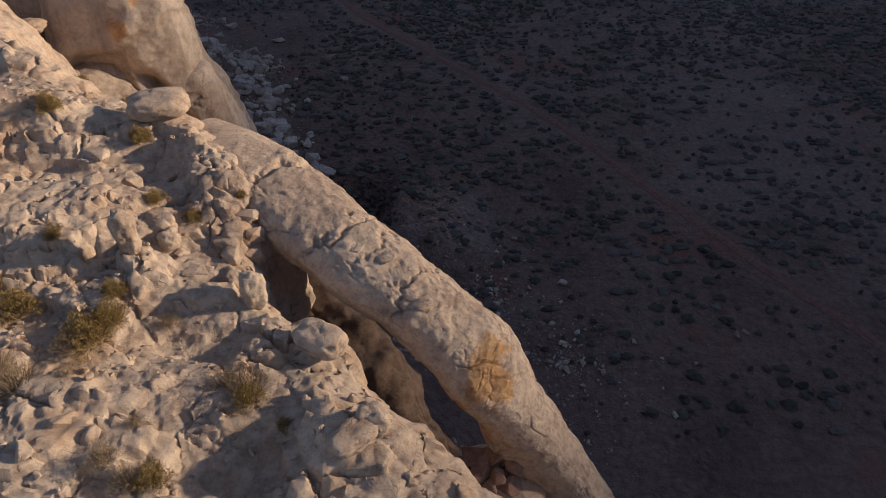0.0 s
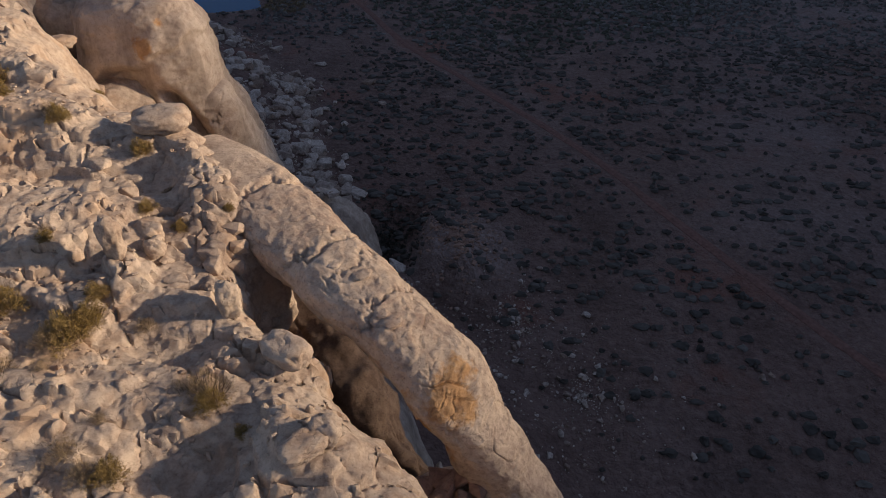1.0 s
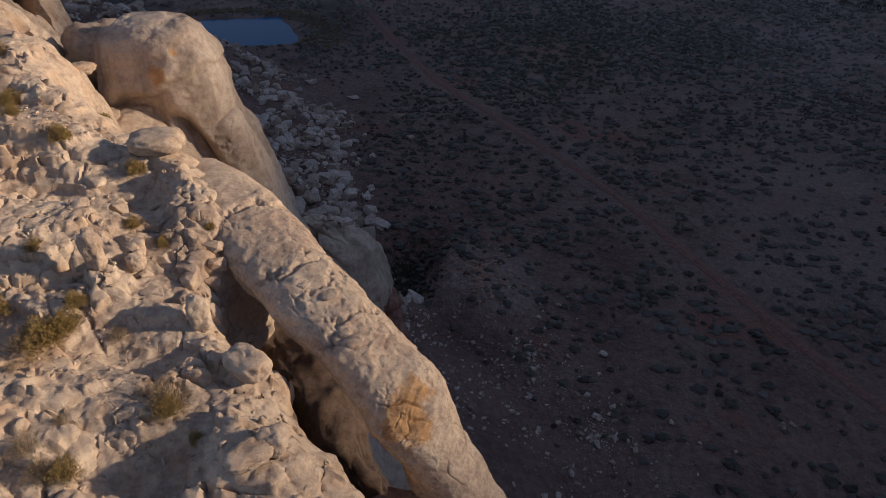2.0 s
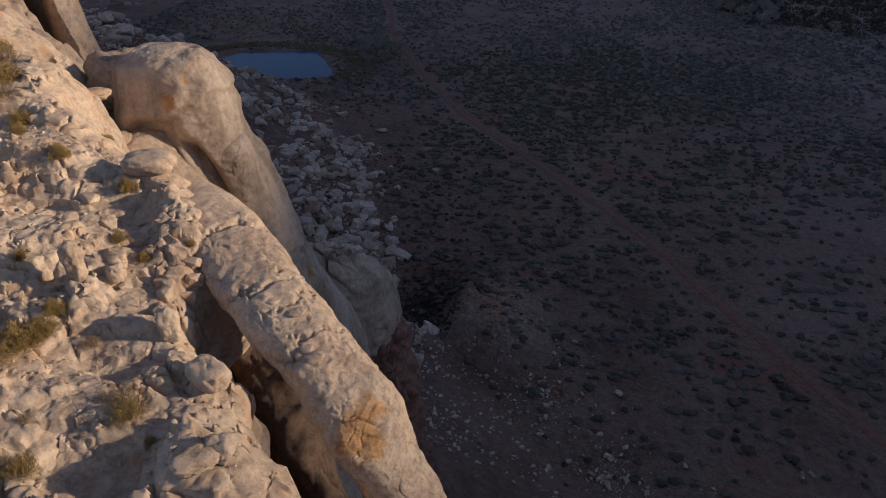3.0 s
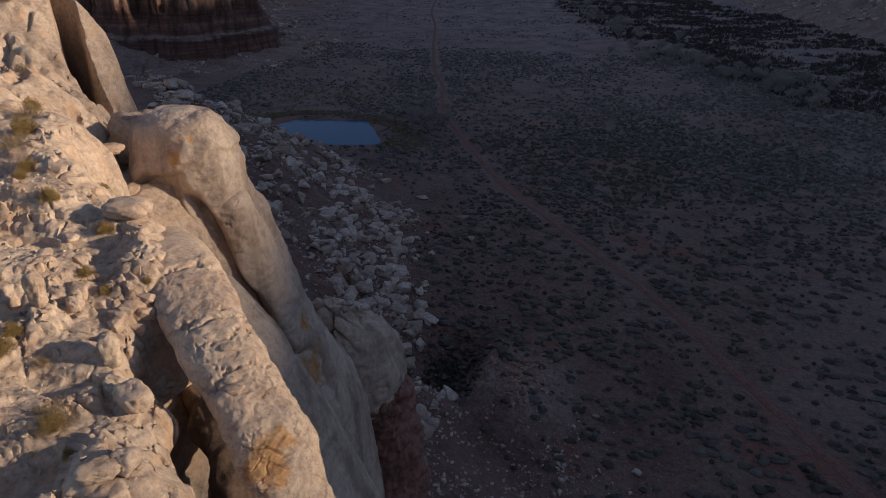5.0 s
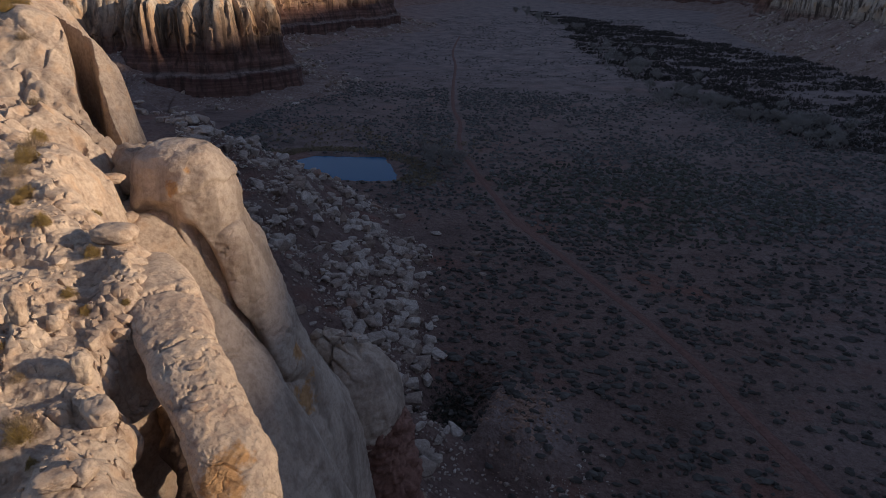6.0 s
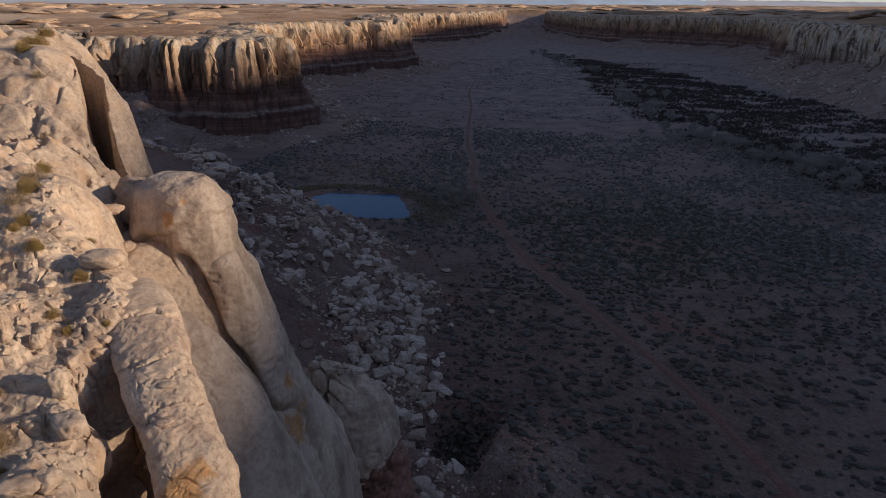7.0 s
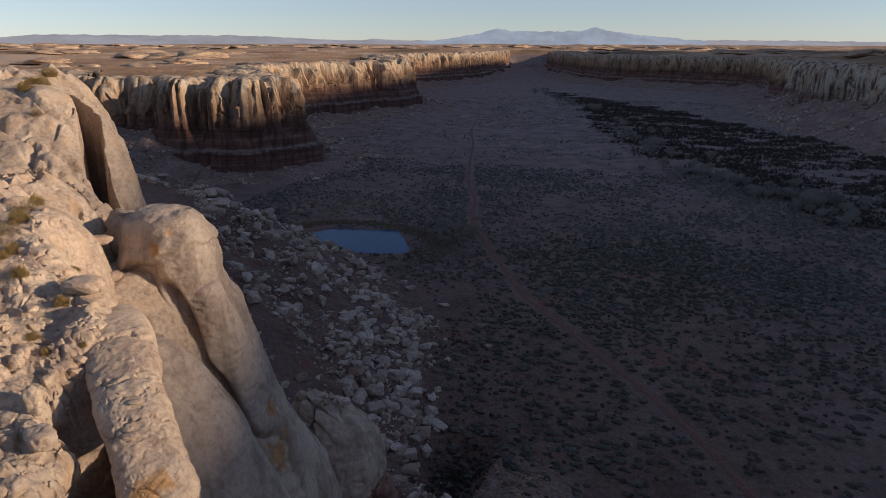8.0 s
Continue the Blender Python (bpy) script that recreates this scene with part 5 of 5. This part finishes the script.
gx2, gy2 = g.uniform(-140, 210, 26000), g.uniform(185, 850, 26000)
ok = (ring_distance(gx2, gy2, GROVE) + 14 * fbm(gx2 / 25, gy2 / 25, 2.2, 3) > 0) & (fbm(gx2 / 34, gy2 / 16, 8.2, 3) > -0.22)
gx2, gy2 = gx2[ok], gy2[ok]
low = g.random(len(gx2)) < 0.35
bushes("dark_thicket", gx2[low], gy2[low], g.uniform(0.5, 1.1, low.sum()), g.uniform(0.7, 1.5, low.sum()), DARK_BRUSH, 15, "dark leafless thicket along the wash", "thicket")
tx2, ty2 = np.repeat(gx2, 3) + g.normal(0, 2.2, 3 * len(gx2)), np.repeat(gy2, 3) + g.normal(0, 2.2, 3 * len(gx2))
scattered("thicket_twigs", tx2, ty2, g.uniform(0.8, 1.6, len(tx2)), g.uniform(0.9, 2.3, len(tx2)), 12, 0.16, DARK_BRUSH, 25, "dark bare twigs of the thicket along the wash", "thicket")
a = g.uniform(0, 2 * np.pi, 2600)
rad = g.uniform(1.03, 1.5, 2600)
sx, sy = POND[0] + np.cos(a) * 21 * rad, POND[1] + np.sin(a) * 14 * rad
sx, sy = sx * 1.0 + (sy - POND[1]) * 0.26, sy - (sx - POND[0]) * 0.26
ok = (pond_shape(sx, sy) > 1.03) & (sy > 172)
scattered("pond_reeds", sx[ok], sy[ok], g.uniform(0.5, 1.0, ok.sum()), g.uniform(0.5, 1.2, ok.sum()), 14, 0.06, REEDS, 16, "pale dry reeds fringing the pond", "reeds")


def bare_tree_mesh(seed, leafless=True):
    """A grey leafless tree, 1 m high: tapered trunk, limbs and twigs, as one tapered-limb mesh for the wood and one for the twigs."""
    g = random.Random(seed)
    verts, faces, tips = [], [], []

    def limb(p, q, r0, r1):
        ax = (q - p).normalized()
        side = ax.orthogonal().normalized()
        other = ax.cross(side)
        b = len(verts)
        for c, rr in ((p, r0), (q, r1)):
            for i in range(5):
                t = i * 2 * math.pi / 5
                verts.append((c + (side * math.cos(t) + other * math.sin(t)) * rr)[:])
        for i in range(5):
            faces.append((b + i, b + (i + 1) % 5, b + 5 + (i + 1) % 5, b + 5 + i))

    def grow(p, way, length, rad, depth):
        q = p + way * length
        limb(p, q, rad, rad * 0.65)
        if depth == 0:
            tips.append(q)
            return
        for _ in range(3):
            w = (way + Vector((g.uniform(-.8, .8), g.uniform(-.8, .8), g.uniform(-.1, .6)))).normalized()
            grow(p.lerp(q, g.uniform(0.6, 1.0)), w, length * g.uniform(0.55, 0.8), rad * 0.6, depth - 1)

    for _ in range(6):
        grow(Vector((g.uniform(-.05, .05), g.uniform(-.05, .05), -0.02)), Vector((g.uniform(-.55, .55), g.uniform(-.55, .55), 1)).normalized(), g.uniform(0.2, 0.4), 0.016, 2)
    wood = mesh_of("trunk", verts, faces)
    wood.materials.append(GREY_TWIGS)
    V, F = blades(np.array([t[:] for t in tips]), 0.15, 0.22, 34, 0.0045, seed)
    crown = mesh_of("crown", V, F, True)
    crown.materials.append(GREY_TWIGS)
    return wood, crown


TREES = [bare_tree_mesh(60 + i) for i in range(4)]
TREE_SPOTS = [(-50, 191, 6), (-47, 195, 7), (-52, 198, 6.5), (-45, 190, 5), (-55, 203, 5), (-49, 186, 4.5), (-43, 197, 5), (-57, 207, 4.5), (-60, 210, 4), (-110, 196, 3.5), (-115, 203, 4), (-105, 205, 3.5)]
for _ in range(64):
    t = g.random() ** 0.8
    TREE_SPOTS.append((20 + 58 * t + g.normal(0, 7), 330 - 68 * t + g.normal(0, 11), g.uniform(3.5, 8)))
for _ in range(30):
    t = g.random()
    TREE_SPOTS.append((-20 + 40 * t + g.normal(0, 9), 520 - 190 * t + g.normal(0, 14), g.uniform(5, 9)))
for _ in range(24):
    t = g.random()
    TREE_SPOTS.append((-150 + 110 * t + g.normal(0, 6), 860 - 260 * t + g.normal(0, 10), g.uniform(6, 10)))
for i, (x, y, h) in enumerate(TREE_SPOTS):
    ob = new("bare_tree")
    wood, crown = TREES[i % 4]
    part("trunk", wood, GREY_TWIGS, ob)
    part("crown", crown, GREY_TWIGS, ob)
    z = float(land(np.array([[x]]), np.array([[y]]))[0, 0])
    ob.matrix_world = Matrix.LocRotScale((x, y, z), Euler((0, 0, i * 2.1)), (h * 1.2, h * 1.2, h))
    tagged(ob, "leafless grey willow beside the pond" if i < 12 else "leafless grey cottonwood along the wash", "tree", "bare trees on the valley floor")


# ---------------------------------------------------------------- track, pond, distance
fine = spline(ROAD, 700)
tang = np.gradient(fine, axis=0)
tang /= np.linalg.norm(tang, axis=1)[:, None]
side = np.stack([tang[:, 1], -tang[:, 0]], -1)
offs = 0.8 * np.array([-1.0, -0.85, -0.62, -0.4, 0.0, 0.4, 0.62, 0.85, 1.0])
rise = np.array([-0.10, 0.10, 0.02, 0.10, 0.16, 0.10, 0.02, 0.10, -0.10])
wob = 1 + 0.25 * perlin(np.arange(700) / 14, 0.5, 0.5)[:, None]
RXY = fine[:, None] + side[:, None] * (offs[None] * wob)[..., None]
RZ2 = land(RXY[..., 0], RXY[..., 1]) + rise[None]
track = part("road", mesh_of("road", np.concatenate([RXY, RZ2[..., None]], -1).reshape(-1, 3), grid_faces(700, 9)), DIRT_ROAD)
tagged(track, "faint red dirt track with two wheel ruts", "road", kind="structure")

m, n, l, bsdf = base_material("pond_water", 0.15)
bsdf.inputs["Base Color"].default_value = (0.010, 0.085, 0.19, 1)
bsdf.inputs["Specular IOR Level"].default_value = 0.25
bsdf.inputs["IOR"].default_value = 1.2
pos = n.new("ShaderNodeNewGeometry").outputs["Position"]
bump(n, l, tex_noise(n, l, pos, 1.5, 3, 0.5), 0.25, 0.1, bsdf)
wx, wy = np.meshgrid(np.linspace(POND[0] - 30, POND[0] + 30, 90), np.linspace(POND[1] - 24, POND[1] + 24, 90))
wet = grid_faces(90, 90)
wet = wet[(pond_shape(wx, wy).reshape(-1)[wet] < 1.10).all(1)]
water = part("water", mesh_of("water", np.stack([wx, wy, wx * 0 - 0.12], -1).reshape(-1, 3), wet), m)
tagged(water, "still blue pond in the valley floor", "water", kind="structure")


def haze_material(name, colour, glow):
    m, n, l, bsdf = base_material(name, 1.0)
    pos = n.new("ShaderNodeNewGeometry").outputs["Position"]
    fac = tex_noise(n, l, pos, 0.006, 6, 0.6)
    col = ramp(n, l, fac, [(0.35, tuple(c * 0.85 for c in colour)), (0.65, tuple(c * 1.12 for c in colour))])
    # air haze painted as emission over a near-black base; the ridge is no lamp
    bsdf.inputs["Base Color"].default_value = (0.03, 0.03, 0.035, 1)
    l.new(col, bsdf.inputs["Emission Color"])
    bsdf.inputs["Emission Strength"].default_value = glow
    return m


def skyline(name, az0, az1, dist, crest, material, label, seed):
    """A far ridge seen over the plateau: crest(t) gives metres above the plain along it."""
    az = np.radians(np.linspace(az0, az1, 240))
    t = np.linspace(0, 1, 240)
    h = crest(t) * (1 + 0.10 * fbm(t * 30, seed, 0.5, 4))
    rows = []
    for k, f in enumerate(np.linspace(0, 1, 9)):
        d = dist - 260 * (1 - f)
        rows.append(np.stack([13 + d * np.sin(az), -2 + d * np.cos(az), 36 + h * f ** 0.8 * (1 + 0.12 * (f < 1) * fbm(t * 40, seed + k * 0.25, 1.5, 3))], -1))
    P = np.stack(rows)
    return tagged(part(name, mesh_of(name, P.reshape(-1, 3), grid_faces(9, 240)[:, ::-1]), material), label, "mountain", kind="structure")


def hump(t, c, w):
    return np.exp(-np.abs((t - c) / w) ** 1.7)


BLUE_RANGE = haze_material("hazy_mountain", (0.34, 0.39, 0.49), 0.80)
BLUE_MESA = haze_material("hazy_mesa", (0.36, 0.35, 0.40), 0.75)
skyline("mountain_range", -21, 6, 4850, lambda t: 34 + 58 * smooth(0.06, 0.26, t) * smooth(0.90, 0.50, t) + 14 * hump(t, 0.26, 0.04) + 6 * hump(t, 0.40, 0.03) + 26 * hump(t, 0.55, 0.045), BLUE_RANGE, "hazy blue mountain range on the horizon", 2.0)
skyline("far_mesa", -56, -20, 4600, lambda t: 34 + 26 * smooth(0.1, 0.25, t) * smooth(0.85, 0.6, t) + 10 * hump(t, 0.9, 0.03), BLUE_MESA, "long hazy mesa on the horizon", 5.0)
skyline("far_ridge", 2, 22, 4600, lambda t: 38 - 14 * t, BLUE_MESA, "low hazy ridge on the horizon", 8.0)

# gravel on the spoil mound by the hollow, and pale scree at the toe of the cliff
for name, cx, cy, rad, n, text in (("mound_gravel", -1.5, 75, 8, 2400, "pale gravel strewn over a low red mound"), ("toe_scree", 13, 50, 13, 700, "pale scree strewn below the cliff"), ("cliff_scree", 6, 62, 10, 500, "pale scree strewn below the cliff")):
    a, q = g.uniform(0, 2 * np.pi, n), np.abs(g.normal(0, 0.55, n)) * rad
    sx, sy = cx + np.cos(a) * q * 0.8, cy + np.sin(a) * q * 1.3
    sz = land(sx, sy)
    strew(name, sx, sy, sz, np.array([min(0.8, 0.11 * r.paretovariate(2.0)) for _ in range(n)]), REDDISH if name == "mound_gravel" else BLOCK_STONE, text, "gravel", 73)

# flakes and blisters of rock on the arch
FLAKES = [(-0.75, 11.15, 48.02, 0.45, 0.30, 0.16, 40), (-1.0, 11.35, 48.1, 0.30, 0.24, 0.12, 10), (-0.45, 11.0, 47.85, 0.28, 0.22, 0.14, 80), (-1.55, 12.3, 48.42, 0.40, 0.30, 0.10, 30), (-2.2, 12.55, 48.52, 0.34, 0.26, 0.10, 70), (0.05, 10.55, 47.3, 0.40, 0.32, 0.2, 20), (-3.3, 13.9, 48.85, 0.5, 0.3, 0.1, 50)]
for x, y, z, w, dd, h, turn in FLAKES:
    me = LUMPS[1].copy()
    me.materials.clear()
    ob = part("flake", me, ARCH_STONE, arch)
    ob.matrix_world = Matrix.LocRotScale((x, y, z - 0.05), Euler((0, 0, radians(turn))), (w, dd, h))

# knolls of bare slickrock out on the plateau
DOMES = [lump_mesh("dome", 31 + i, 0.30, -0.5, 3) for i in range(4)]
for me in DOMES:
    me.materials.append(FAR_STONE)
az, dist = np.radians(g.uniform(-56, 18, 4000)), 420 + 2900 * g.random(4000) ** 1.2
kx, ky = 13 + dist * np.sin(az), -2 + dist * np.cos(az)
away = ring_distance(kx, ky, CANYON)
ok = (away < -30) & (fbm(kx / 260, ky / 160, 7.7, 3) > 0.12) & (kx < 240)
kx, ky = kx[ok][:190], ky[ok][:190]
kz = land(kx, ky)
for i, (x, y, z) in enumerate(zip(kx, ky, kz)):
    w = g.uniform(9, 30) * (1 + np.hypot(x, y) / 1300)
    h = min(w * g.uniform(0.10, 0.22), 11)
    ob = new("knoll", DOMES[i % 4])
    ob.matrix_world = Matrix.LocRotScale((x, y, z - 0.3 * h), Euler((0, 0, g.uniform(0, 6.3))), (w, w * g.uniform(0.5, 0.9), h))
    tagged(ob, "sunlit knoll of bare slickrock on the plateau", "rock", "slickrock knolls on the plateau")

# fallen blocks on the aprons of the far cliffs
for name, wall, n, text in (("butte_talus", "cliff_butte", 5200, "grey fallen blocks at the foot of the promontory"), ("far_talus", "cliff_right", 7000, "pale fallen blocks below the far cliff"), ("mesa_talus", "cliff_mesa", 1800, "pale fallen blocks below the mesa wall")):
    spots = APRONS[wall]
    spots = spots[(spots[:, 1] < 700) & (spots[:, 1] > 120) & (spots[:, 2] > -0.6) & (fbm(spots[:, 0] / 20, spots[:, 1] / 20, 4.2, 3) > -0.1)]
    spots = spots[g.integers(0, len(spots), n)]
    strew(name, spots[:, 0] + g.normal(0, 0.6, n), spots[:, 1] + g.normal(0, 0.6, n), spots[:, 2], np.array([min(3.2, 0.36 * r.paretovariate(1.7)) for _ in range(n)]), BLOCK_STONE, text, "rubble", 74)

# dry grass between the sage, brush in the hollow
sx, sy = on_floor(16000, -130, 110, 40, 320, 21, lambda x, y: np.clip(0.45 + 0.9 * fbm(x / 22, y / 22, 1.1, 3), 0, 1))
scattered("dry_grass", sx, sy, g.uniform(0.15, 0.4, len(sx)), g.uniform(0.15, 0.35, len(sx)), 9, 0.05, GRASS_TUFT, 22, "pale dry grass tufts on the valley floor", "grass")
sx, sy = g.normal(-12.4, 2.4, 340), g.normal(79.5, 4.4, 340)
scattered("hollow_brush", sx, sy, g.uniform(0.4, 0.9, 340), g.uniform(0.3, 0.9, 340), 20, 0.08, GREASEWOOD, 23, "dark brush filling a hollow", "brush")
sx, sy = g.uniform(-135, -40, 700), g.uniform(176, 235, 700)
ok = (pond_shape(sx, sy) > 1.3) & (fbm(sx / 20, sy / 12, 3.7, 3) > 0.0)
scattered("pond_brush", sx[ok], sy[ok], g.uniform(0.6, 1.5, ok.sum()), g.uniform(0.6, 1.6, ok.sum()), 18, 0.09, REEDS, 24, "brown brush round the pond", "brush")
for i in range(9):
    a, q = r.uniform(0, 6.3), r.uniform(0.2, 2.0)
    k = r.uniform(0.5, 1.1)
    ob = part("ledge_block", BLOCKS[i % 12], BLOCK_STONE, shoulder_rock)
    ob.matrix_world = Matrix.LocRotScale((-10.6 + q * math.cos(a), 40.6 + q * 0.7 * math.sin(a), 31.75 - 0.16 * q * q), Euler((0.1, 0.1, a)), (k, k, k * 0.8))
